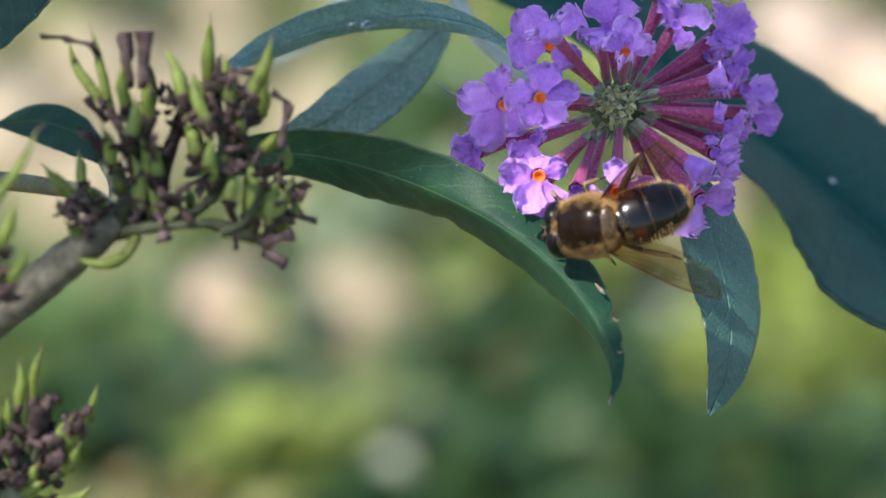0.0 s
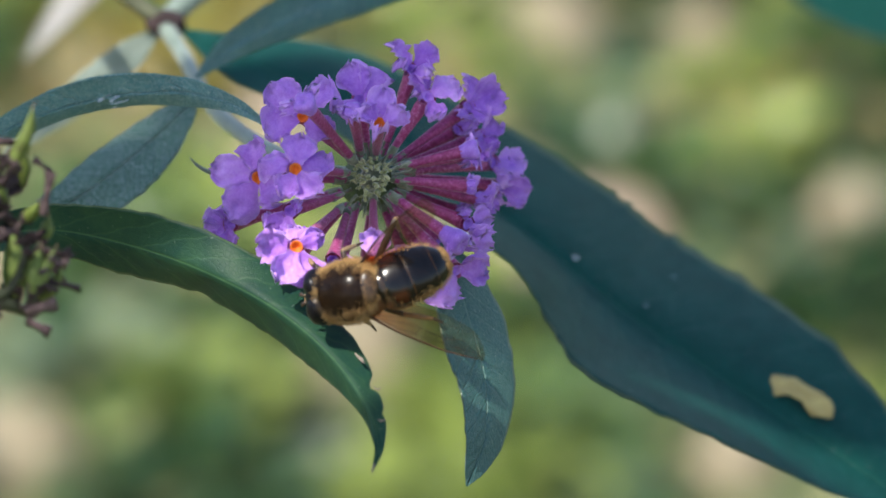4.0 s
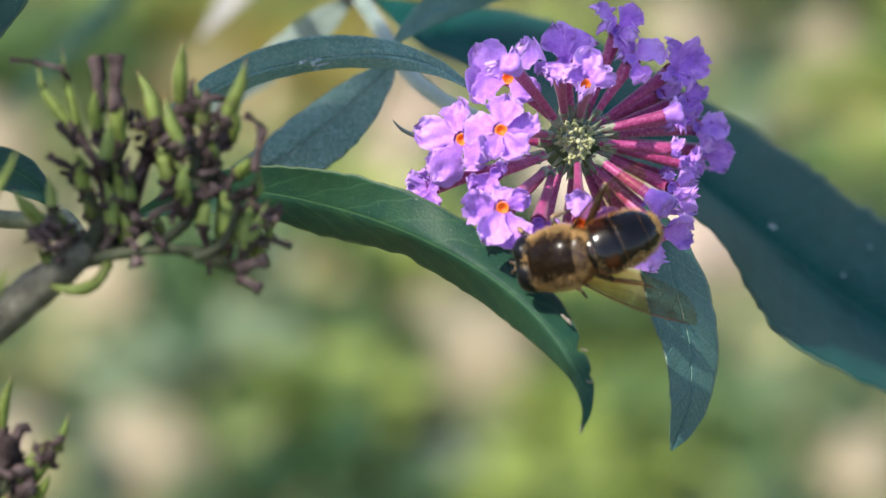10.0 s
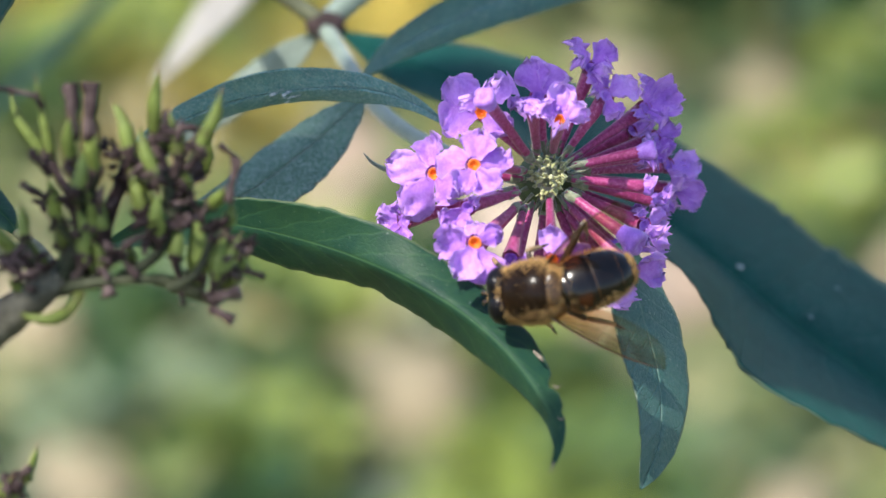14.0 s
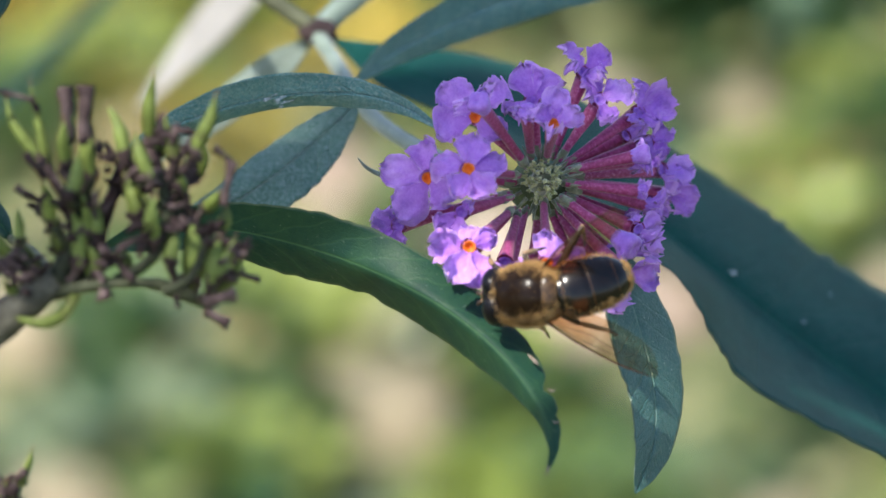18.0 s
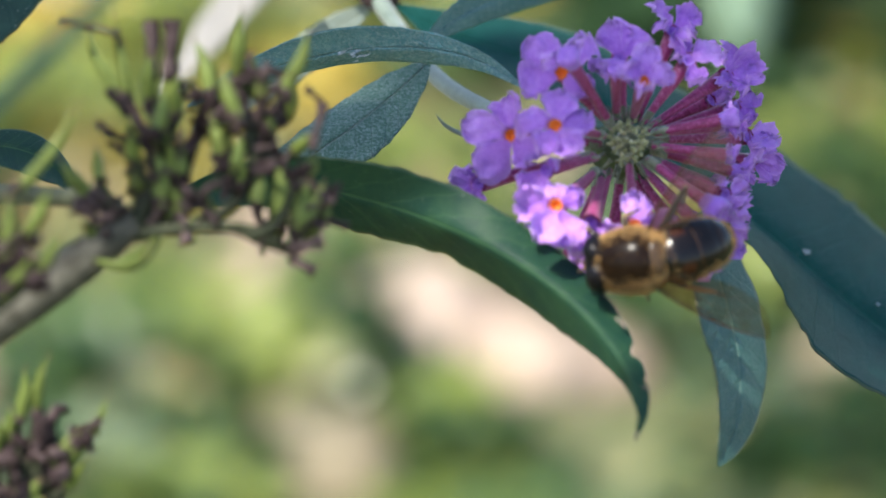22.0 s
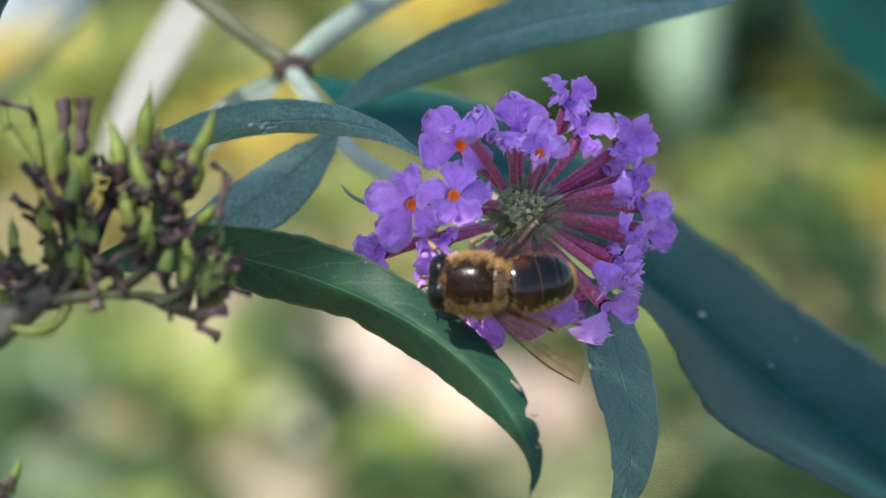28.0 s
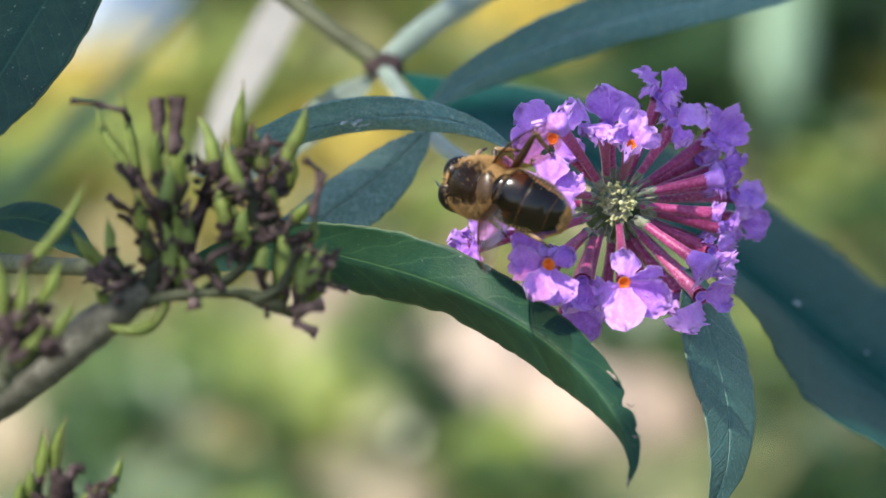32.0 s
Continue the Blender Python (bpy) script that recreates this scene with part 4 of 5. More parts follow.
for i in range(60):
    c = rng.choice([(-20, 850), (-60, 890), (20, 915), (-40, 945), (10, 880), (-80, 940), (60, 850)])
    p = at(c[0] + rng.gauss(0, 14), c[1] + rng.gauss(0, 14), 36 + rng.uniform(-3, 2))
    d = axis(rng.uniform(-1, 1), rng.uniform(-0.4, 1), rng.uniform(-0.6, 0.8))
    part("husk", blob(bmesh.new(), p, (rng.uniform(0.0005, 0.0012), rng.uniform(0.0003, 0.0007), 0.0005), d.to_track_quat("X", "Z").to_matrix(), 7, 8, 1.2), M_HUSK, low)
stem([at(-40, 960, 36), at(-220, 1180, 22), at(-700, 1500, -20), Vector((-0.163, 0.105, 0.50))], [1.3, 1.8, 2.2, 3.0])
stem([at(-130, 650, 58), at(-350, 800, 45), at(-800, 1150, 0), Vector((-0.163, 0.105, 0.60))], [1.3, 1.8, 2.2, 3.0])

# ---- the hover fly, built about its own middle: x to the head, z to the back ----
M_THORAX = plain("brown_furry_thorax", [(0.3, (0.0045, 0.0024, 0.0014)), (0.55, (0.010, 0.005, 0.0024)), (0.8, (0.020, 0.009, 0.004))], 500, 0.24, 0.06, spec=0.12)
M_HAIR = plain("tawny_hair", [(0.3, (0.46, 0.265, 0.09)), (0.7, (0.82, 0.56, 0.25))], 700, 0.45, 0.0, translucent=0.45)
M_EYE = plain("dark_compound_eye", [(0.3, (0.002, 0.002, 0.003)), (0.7, (0.006, 0.005, 0.007))], 2500, 0.30, 0.02, spec=0.16)
M_DARK_HAIR = plain("brown_hair", [(0.3, (0.026, 0.012, 0.005)), (0.7, (0.095, 0.046, 0.016))], 700, 0.5, 0.0, translucent=0.3)
M_SCUTUM = plain("honey_brown_shield", [(0.3, (0.030, 0.014, 0.005)), (0.7, (0.085, 0.040, 0.012))], 700, 0.35, 0.03, translucent=0.15)
M_LEG = plain("dark_leg", [(0.3, (0.015, 0.009, 0.006)), (0.7, (0.06, 0.03, 0.014))], 900, 0.4, 0.03)
M_SHIN = plain("pale_shin", [(0.3, (0.14, 0.08, 0.035)), (0.7, (0.36, 0.23, 0.11))], 900, 0.45, 0.03)
M_VEIN = plain("wing_vein", [(0.3, (0.02, 0.009, 0.004)), (0.7, (0.05, 0.022, 0.008))], 900, 0.6, 0.0, spec=0.2)


def abdomen_material():
    m, nodes, links, bsdf = material("banded_abdomen")
    tc = nodes.new("ShaderNodeTexCoord")
    sep = nodes.new("ShaderNodeSeparateXYZ")
    links.new(tc.outputs["Object"], sep.inputs[0])
    n = noise_tex(nodes, links, 700, 4)
    x = math_node(nodes, links, "ADD", math_node(nodes, links, "MULTIPLY", sep.outputs["X"], 1000.0), math_node(nodes, links, "MULTIPLY", n.outputs["Fac"], 0.25))
    y = math_node(nodes, links, "ABSOLUTE", math_node(nodes, links, "MULTIPLY", sep.outputs["Y"], 1000.0))
    band = math_node(nodes, links, "FRACT", math_node(nodes, links, "MULTIPLY", x, 0.42))
    line = math_node(nodes, links, "LESS_THAN", math_node(nodes, links, "ABSOLUTE", math_node(nodes, links, "SUBTRACT", band, 0.5)), 0.03)
    base = ramp(nodes, [(0.3, (0.0012, 0.0008, 0.0006)), (0.7, (0.005, 0.0024, 0.0014))])
    links.new(n.outputs["Fac"], base.inputs["Fac"])
    side = nodes.new("ShaderNodeMapRange")
    side.interpolation_type = "SMOOTHSTEP"
    side.inputs["From Min"].default_value, side.inputs["From Max"].default_value = 0.9, 1.7
    links.new(y, side.inputs["Value"])
    span = nodes.new("ShaderNodeMapRange")
    span.interpolation_type = "SMOOTHSTEP"
    span.inputs["From Min"].default_value, span.inputs["From Max"].default_value = 1.0, 0.3
    links.new(math_node(nodes, links, "ABSOLUTE", math_node(nodes, links, "ADD", x, 2.3)), span.inputs["Value"])
    front = math_node(nodes, links, "MULTIPLY", side.outputs[0], span.outputs[0])
    c = mix_rgb(nodes, links, math_node(nodes, links, "MULTIPLY", front, 0.15), base.outputs["Color"], (0.20, 0.048, 0.010))
    c = mix_rgb(nodes, links, math_node(nodes, links, "MULTIPLY", line, 0.10), c, (0.20, 0.09, 0.03))
    rim = math_node(nodes, links, "GREATER_THAN", math_node(nodes, links, "ADD", y, math_node(nodes, links, "MULTIPLY", x, -0.16)), 2.8)
    c = mix_rgb(nodes, links, math_node(nodes, links, "MULTIPLY", rim, 0.5), c, (0.22, 0.10, 0.03))
    links.new(c, bsdf.inputs["Base Color"])
    bsdf.inputs["Roughness"].default_value = 0.19
    bsdf.inputs["Specular IOR Level"].default_value = 0.35
    bump(nodes, links, bsdf, n.outputs["Fac"], 0.2, 0.00002)
    return m


def wing_material():
    m, nodes, links, bsdf = material("clear_wing")
    n = noise_tex(nodes, links, 500, 3)
    r = ramp(nodes, [(0.35, (0.70, 0.53, 0.37)), (0.7, (0.92, 0.84, 0.73))])
    links.new(n.outputs["Fac"], r.inputs["Fac"])
    clear = nodes.new("ShaderNodeBsdfTransparent")
    tc = nodes.new("ShaderNodeTexCoord")
    sep = nodes.new("ShaderNodeSeparateXYZ")
    links.new(tc.outputs["Object"], sep.inputs[0])
    off = math_node(nodes, links, "ABSOLUTE", math_node(nodes, links, "ADD", math_node(nodes, links, "MULTIPLY", sep.outputs["X"], 1000.0), 5.6))
    cloud = math_node(nodes, links, "MULTIPLY", math_node(nodes, links, "LESS_THAN", math_node(nodes, links, "ADD", off, n.outputs["Fac"]), 1.2), math_node(nodes, links, "LESS_THAN", math_node(nodes, links, "ABSOLUTE", math_node(nodes, links, "MULTIPLY", sep.outputs["Y"], 1000.0)), 0.75))
    root = math_node(nodes, links, "MAXIMUM", math_node(nodes, links, "ADD", math_node(nodes, links, "MULTIPLY", sep.outputs["X"], 190.0), 1.0), 0.0)
    amber = mix_rgb(nodes, links, math_node(nodes, links, "MULTIPLY", root, 0.8), r.outputs["Color"], (0.46, 0.17, 0.06))
    links.new(mix_rgb(nodes, links, math_node(nodes, links, "MULTIPLY", cloud, 0.25), amber, (0.10, 0.05, 0.02)), clear.inputs["Color"])
    gloss = nodes.new("ShaderNodeBsdfGlossy")
    gloss.inputs["Roughness"].default_value = 0.3
    bm = nodes.new("ShaderNodeBump")
    bm.inputs["Strength"].default_value, bm.inputs["Distance"].default_value = 0.9, 0.00012
    links.new(noise_tex(nodes, links, 1300, 3).outputs["Fac"], bm.inputs["Height"])
    links.new(bm.outputs["Normal"], gloss.inputs["Normal"])
    fres = nodes.new("ShaderNodeFresnel")
    fres.inputs["IOR"].default_value = 1.5
    mx = nodes.new("ShaderNodeMixShader")
    links.new(math_node(nodes, links, "MINIMUM", math_node(nodes, links, "ADD", math_node(nodes, links, "MULTIPLY", fres.outputs[0], 0.75), 0.01), 1.0), mx.inputs["Fac"])
    links.new(clear.outputs[0], mx.inputs[1])
    links.new(gloss.outputs[0], mx.inputs[2])
    links.new(mx.outputs[0], nodes["Material Output"].inputs["Surface"])
    return m


M_ABDOMEN, M_WING = abdomen_material(), wing_material()
fly = thing("hover_fly", (0, 0, 0), "brown hover fly with glossy dark abdomen feeding on the flower", "insect")


def body(bm, rows, n=26, sides=22, grooves=()):
    """A body lofted along x from rows (x, half width, half height, centre z), in millimetres."""
    line = spline(rows, n)
    rings = []
    for x, wy, wz, cz in line:
        dip = 1 - sum(0.035 * math.exp(-((x - g) / 0.22) ** 2) for g in grooves)
        wy, wz = wy * dip, wz * dip
        rings.append([bm.verts.new((x / 1000, math.cos(2 * math.pi * j / sides) * max(wy, 0.02) / 1000, (cz + math.sin(2 * math.pi * j / sides) * max(wz, 0.02)) / 1000)) for j in range(sides)])
    for r0, r1 in zip(rings, rings[1:]):
        for j in range(sides):
            bm.faces.new((r0[j], r1[j], r1[(j + 1) % sides], r0[(j + 1) % sides]))
    bm.faces.new(rings[0])
    bm.faces.new(rings[-1][::-1])
    return bm


def fur(rows, count, length, lean, seed, span=(0.0, 1.0), flank=0.0, keep=0.8):
    """Short hairs standing on a lofted body."""
    rng = random.Random(seed)
    bm, line = bmesh.new(), spline(rows, 40)
    for i in range(count):
        x, wy, wz, cz = line[int(rng.uniform(span[0], span[1]) * 39)]
        a = rng.uniform(0, 2 * math.pi)
        bare = min(1.0, max(0.0, (flank + 0.30 * noise.noise(Vector((x * 1.7, math.cos(a) * 2.0, seed))) - abs(math.cos(a))) / 0.3 + 0.5))
        if math.sin(a) > -0.3 and rng.random() < bare * keep:
            continue
        d = Vector((lean + rng.uniform(-0.35, 0.35), math.cos(a), math.sin(a) + rng.uniform(-0.2, 0.2))).normalized()
        p = Vector((x, math.cos(a) * wy * 0.98, cz + math.sin(a) * wz * 0.98)) / 1000
        q = p + d * length * rng.uniform(0.5, 1.1) / 1000
        s = d.orthogonal().normalized() * 0.000016
        t = d.cross(s)
        v = [bm.verts.new(p + s), bm.verts.new(p - s * 0.5 + t * 0.87), bm.verts.new(p - s * 0.5 - t * 0.87), bm.verts.new(q)]
        for k in range(3):
            bm.faces.new((v[k], v[(k + 1) % 3], v[3]))
    return bm


THORAX = [(5.3, 1.2, 1.1, 0.1), (4.7, 2.0, 1.75, 0.15), (3.3, 2.5, 2.15, 0.25), (1.5, 2.6, 2.25, 0.3), (0.2, 2.0, 1.85, 0.3), (-0.8, 0.9, 1.1, 0.35)]
ABDOMEN = [(0.2, 0.7, 0.7, 0.1), (-0.6, 1.2, 1.15, 0.1), (-1.2, 1.95, 1.5, 0.05), (-2.3, 2.45, 1.75, 0.0), (-4.0, 2.5, 1.85, -0.1), (-5.5, 2.25, 1.65, -0.25), (-6.6, 1.65, 1.25, -0.4), (-7.3, 0.95, 0.7, -0.5), (-7.6, 0.2, 0.2, -0.55)]
THORAX_BACK = [(0.3, 2.05, 1.9, 0.3), (-0.2, 1.7, 1.6, 0.3), (-0.8, 1.1, 1.2, 0.3)]
thorax = local_part("thorax", body(bmesh.new(), THORAX), M_THORAX, fly, "brown furry thorax")
local_part("hair", fur(THORAX, 17000, 0.6, -0.6, 5, (0.0, 1.0), 0.70, 0.985), M_HAIR, thorax, "tawny hair along the flanks")
local_part("hair", fur(THORAX, 9000, 0.3, -0.8, 15, (0.0, 1.0), 0.5, 0.7), M_DARK_HAIR, thorax, "short dark brown hair")
local_part("hair", fur([(5.2, 1.5, 1.4, 0.1), (4.8, 2.0, 1.85, 0.15), (4.3, 2.3, 2.05, 0.2)], 1500, 0.5, 0.3, 25), M_HAIR, thorax, "tawny collar of hair")
local_part("hair", fur(THORAX_BACK, 3400, 0.7, -0.9, 6, (0.0, 1.0), 0.6, 0.7), M_HAIR, thorax, "golden hair at the waist")
scut = body(bmesh.new(), [(0.5, 0.3, 0.3, 1.85), (0.2, 1.35, 0.45, 1.7), (-0.3, 1.5, 0.5, 1.5), (-0.75, 1.0, 0.4, 1.3), (-0.95, 0.3, 0.2, 1.15)], 14, 16)
local_part("scutellum", scut, M_SCUTUM, thorax, "honey-brown scutellum")
abdomen = local_part("abdomen", body(bmesh.new(), ABDOMEN, 90, 28, (-1.3, -3.57, -5.6)), M_ABDOMEN, fly, "glossy dark brown banded abdomen")
local_part("hair", fur(ABDOMEN, 13000, 0.40, -0.8, 8, (0.05, 1.0), 0.94, 1.0), M_HAIR, abdomen, "tawny fringe of hair")
local_part("hair", fur(ABDOMEN, 1800, 0.36, -0.9, 28, (0.84, 1.0), 0.3, 0.6), M_HAIR, abdomen, "tawny hair at the tail")
local_part("hair", fur([(-0.7, 1.3, 1.1, 0.1), (-1.1, 1.85, 1.4, 0.05), (-1.7, 2.2, 1.6, 0.0)], 1500, 0.36, -0.9, 18, (0.0, 1.0), 0.6, 0.7), M_HAIR, abdomen, "golden hair at the waist")
fly.scale = (1.14, 1.14, 1.14)
head_part = local_part("head", blob(bmesh.new(), (0.0050, 0, 0.0001), (0.00125, 0.0021, 0.0019), None, 12, 18), M_EYE, fly)
for s in (1, -1):
    local_part("eye", blob(bmesh.new(), (0.00495, s * 0.00088, 0.0002), (0.00125, 0.00166, 0.00205), Matrix.Rotation(radians(s * -14), 3, "Z"), 14, 20), M_EYE, head_part, "dark compound eye")
    local_part("antenna", tube(bmesh.new(), [Vector((0.0062, s * 0.0003, 0.0004)), Vector((0.0067, s * 0.0004, 0.0003)), Vector((0.0069, s * 0.0006, 0.0001))], [0.00012, 0.0002, 0.00008], 6, 6), M_LEG, head_part)
local_part("face", blob(bmesh.new(), (0.0060, 0, -0.0002), (0.00045, 0.0006, 0.0010), None, 10, 12), M_SCUTUM, head_part, "tawny face between the eyes")
local_part("mouthparts", tube(bmesh.new(), [Vector((0.0062, 0, -0.0009)), Vector((0.0064, 0, -0.0018)), Vector((0.0060, 0, -0.0032))], [0.0004, 0.0003, 0.0003], 8, 8), M_LEG, head_part)
local_part("hair", fur([(6.2, 0.4, 0.8, -0.1), (6.0, 0.6, 1.0, -0.1)], 200, 0.3, 0.5, 11), M_HAIR, head_part)

# legs: hip, knee, heel, toe in millimetres
for hip, knee, heel, toe in (((4.0, 1.0, -1.2), (5.2, 1.9, -1.9), (5.8, 1.6, -2.9), (6.2, 1.4, -3.7)), ((2.4, 1.3, -1.2), (2.3, 2.3, -1.8), (2.1, 2.9, -3.0), (2.1, 3.5, -3.9)), ((0.8, 1.1, -1.2), (-1.6, 2.6, -1.8), (-3.8, 3.3, -2.8), (-4.3, 3.7, -3.6)),
                             ((4.0, -1.0, -1.2), (6.0, -2.9, -1.6), (6.8, -3.5, -2.6), (7.1, -3.9, -3.4)), ((2.4, -1.4, -1.2), (2.8, -3.6, -0.8), (2.3, -4.0, -2.6), (2.0, -4.2, -3.6)), ((0.6, -1.2, -1.2), (-2.8, -5.5, -0.2), (-2.0, -4.6, -2.6), (-1.6, -4.1, -3.6))):
    p = [Vector(q) / 1000 for q in (hip, knee, heel, toe)]
    leg = local_part("leg", tube(bmesh.new(), [p[0], p[0].lerp(p[1], 0.5), p[1]], [0.00030, 0.00036, 0.00022], 10, 8), M_LEG, fly)
    local_part("shin", tube(bmesh.new(), [p[1], p[1].lerp(p[2], 0.5) + Vector((0, 0, 0.0001)), p[2]], [0.00022, 0.00024, 0.00016], 9, 7), M_SHIN, leg)
    local_part("foot", tube(bmesh.new(), [p[2], p[2].lerp(p[3], 0.5), p[3]], [0.00014, 0.00012, 0.00009], 8, 6), M_LEG, leg)


def wing(side):
    """A wing lying along -x from its root, spread to +y or -y; its front margin outermost."""
    length, n, m = 10.6, 24, 9
    bm, rows = bmesh.new(), []
    for i in range(n + 1):
        s = i / n
        chord = 3.5 * math.sin(math.pi * min(0.12 + s * 0.72, 1)) ** 0.9 * (1 if s < 0.8 else math.sqrt(max(0, 1 - ((s - 0.8) / 0.203) ** 2)))
        lead = 0.55 * math.sin(math.pi * s)
        rows.append([bm.verts.new((-length * s / 1000, side * (lead - chord * j / m) / 1000, (0.03 * math.sin(j * 1.9 + i * 0.3) * s - 0.25 * (j / m) ** 2 + 0.25 * s) / 1000)) for j in range(m + 1)])
    for r0, r1 in zip(rows, rows[1:]):
        for j in range(m):
            bm.faces.new((r0[j], r0[j + 1], r1[j + 1], r1[j]))
    bmesh.ops.recalc_face_normals(bm, faces=bm.faces)
    ob = local_part("wing", bm, M_WING, fly, "clear brown-tinted wing")
    ob.visible_shadow = True
    for ends, r in (([(0, 0.1), (-3, 0.5), (-7, 0.5), (-10, 0.0)], 0.19), ([(0, 0), (-3, 0.1), (-6, -0.1), (-9.6, -0.5)], 0.06), ([(-1, -0.1), (-4, -0.8), (-6.4, -0.7), (-8.6, -1.4)], 0.05),
                    ([(-0.6, -0.2), (-3, -1.3), (-5.6, -2.1), (-7.6, -2.4)], 0.045), ([(-4.3, 0.1), (-4.5, -0.4), (-4.6, -0.9)], 0.045), ([(-6.6, -0.2), (-6.9, -0.9), (-6.5, -1.9)], 0.04)):
        local_part("wing_vein", tube(bmesh.new(), [Vector((x, side * y, 0.12 + 0.02 * -x)) / 1000 for x, y in ends], [r / 1600 * k for k in np.linspace(1, 0.5, len(ends))], 12, 5), M_VEIN, ob)
    return ob


wing_a, wing_b = wing(1), wing(-1)

# ---- ground and the garden behind ----
M_SOIL = plain("pale_dry_soil", [(0.3, (0.24, 0.175, 0.125)), (0.5, (0.38, 0.285, 0.21)), (0.7, (0.50, 0.39, 0.30))], 45, 0.9, 6.0)
M_LOAM = plain("tan_dry_loam", [(0.3, (0.15, 0.13, 0.075)), (0.5, (0.26, 0.215, 0.135)), (0.7, (0.38, 0.31, 0.205))], 45, 0.9, 6.0)
M_EARTH = plain("mossy_garden_earth", [(0.3, (0.05, 0.070, 0.024)), (0.46, (0.10, 0.125, 0.045)), (0.6, (0.17, 0.155, 0.075)), (0.78, (0.27, 0.22, 0.13))], 4, 0.9, 8.0)
bm = bmesh.new()
bmesh.ops.create_grid(bm, x_segments=120, y_segments=120, size=60)
for v in bm.verts:
    v.co.z = 0.12 * noise.noise(v.co * 0.12) if v.co.length > 6 else 0.0
ground = new("ground", finish(bm, "ground", M_EARTH))
tagged(ground, "mossy brown garden earth with litter", "ground", kind="structure")


def herb_material(name, a, b, c):
    return plain(name, [(0.3, a), (0.55, b), (0.8, c)], 60, 0.30, 0.3, translucent=0.3, spec=0.28)


HERBS = {
    "dark": herb_material("herb_dark_green", (0.018, 0.044, 0.014), (0.036, 0.078, 0.024), (0.07, 0.125, 0.038)),
    "green": herb_material("herb_green", (0.055, 0.10, 0.028), (0.11, 0.18, 0.052), (0.19, 0.25, 0.08)),
    # the brightness of sunlit leaves is put into this yellow-green
    "light": herb_material("herb_yellow_green", (0.15, 0.20, 0.040), (0.27, 0.325, 0.075), (0.43, 0.46, 0.15)),
    "grey": herb_material("herb_grey_green", (0.16, 0.215, 0.12), (0.26, 0.325, 0.19), (0.37, 0.43, 0.27)),
    "pale": herb_material("pale_stalk_green", (0.34, 0.50, 0.32), (0.44, 0.60, 0.42), (0.54, 0.68, 0.50)),
    "straw": herb_material("herb_straw", (0.26, 0.20, 0.08), (0.40, 0.32, 0.15), (0.56, 0.46, 0.26)),
    "gold": herb_material("golden_blossom", (0.20, 0.165, 0.03), (0.31, 0.26, 0.06), (0.42, 0.36, 0.12)),
    "yellow": herb_material("yellow_blossom", (0.56, 0.43, 0.07), (0.72, 0.58, 0.14), (0.82, 0.70, 0.26)),
}


def clump(x, y, radius, height, kind, count, size, seed):
    """A low garden plant: thin stalks and many small folded leaves."""
    rng = random.Random(seed)
    label = {"dark": "dark green leafy garden plant on the soil", "green": "green leafy garden plant on the soil", "light": "yellow-green garden plant on the soil, sunlit brightness put in its colour",
             "grey": "greyish green garden plant on the soil", "yellow": "yellow flowering garden plant on the soil", "gold": "golden-yellow flowering garden plant on the soil", "straw": "straw-coloured dry garden plant on the soil"}[kind]
    ob = thing("garden_plant", (x, y, 0), label, "plant", "garden plants")
    bm = bmesh.new()
    for i in range(7):
        a, r = rng.uniform(0, 6.28), radius * rng.uniform(0.1, 0.7)
        top = Vector((math.cos(a) * r, math.sin(a) * r, height * rng.uniform(0.6, 0.95)))
        tube(bm, [Vector((math.cos(a) * r * 0.3, math.sin(a) * r * 0.3, 0)), top * 0.5, top], [0.002, 0.0016, 0.001], 5, 5)
    local_part("foliage_base", bm, HERBS["green"], ob)
    verts, faces = [], []
    for i in range(count):
        a, r = rng.uniform(0, 6.28), radius * math.sqrt(rng.random())
        z = height * rng.uniform(0.08, 1.0) * (1.05 - 0.5 * (r / radius) ** 2)
        c = Vector((math.cos(a) * r, math.sin(a) * r, z))
        d = Vector((math.cos(a) + rng.uniform(-0.9, 0.9), math.sin(a) + rng.uniform(-0.9, 0.9), rng.uniform(-0.4, 0.9))).normalized()
        s = d.cross(Vector((rng.uniform(-0.5, 0.5), rng.uniform(-0.5, 0.5), 1))).normalized()
        n = s.cross(d)
        k = size * rng.uniform(0.6, 1.3)
        w = k * rng.uniform(0.26, 0.42)
        b = len(verts)
        for al, ac, up in ((0, 0, 0), (0.35, -1, 0.1), (0.4, 0, 0), (0.35, 1, 0.1), (0.75, -0.7, 0.05), (0.8, 0, -0.05), (0.75, 0.7, 0.05), (1.05, 0, -0.15)):
            verts.append(c + d * (al * k) + s * (ac * w) + n * (up * k))
        faces += [(b, b + 1, b + 2), (b, b + 2, b + 3), (b + 1, b + 4, b + 5, b + 2), (b + 2, b + 5, b + 6, b + 3), (b + 4, b + 7, b + 5), (b + 5, b + 7, b + 6)]
    me = bpy.data.meshes.new("foliage")
    me.from_pydata(verts, [], faces)
    me.materials.append(HERBS[kind])
    f = new("foliage", me)
    f.parent = ob
    return ob


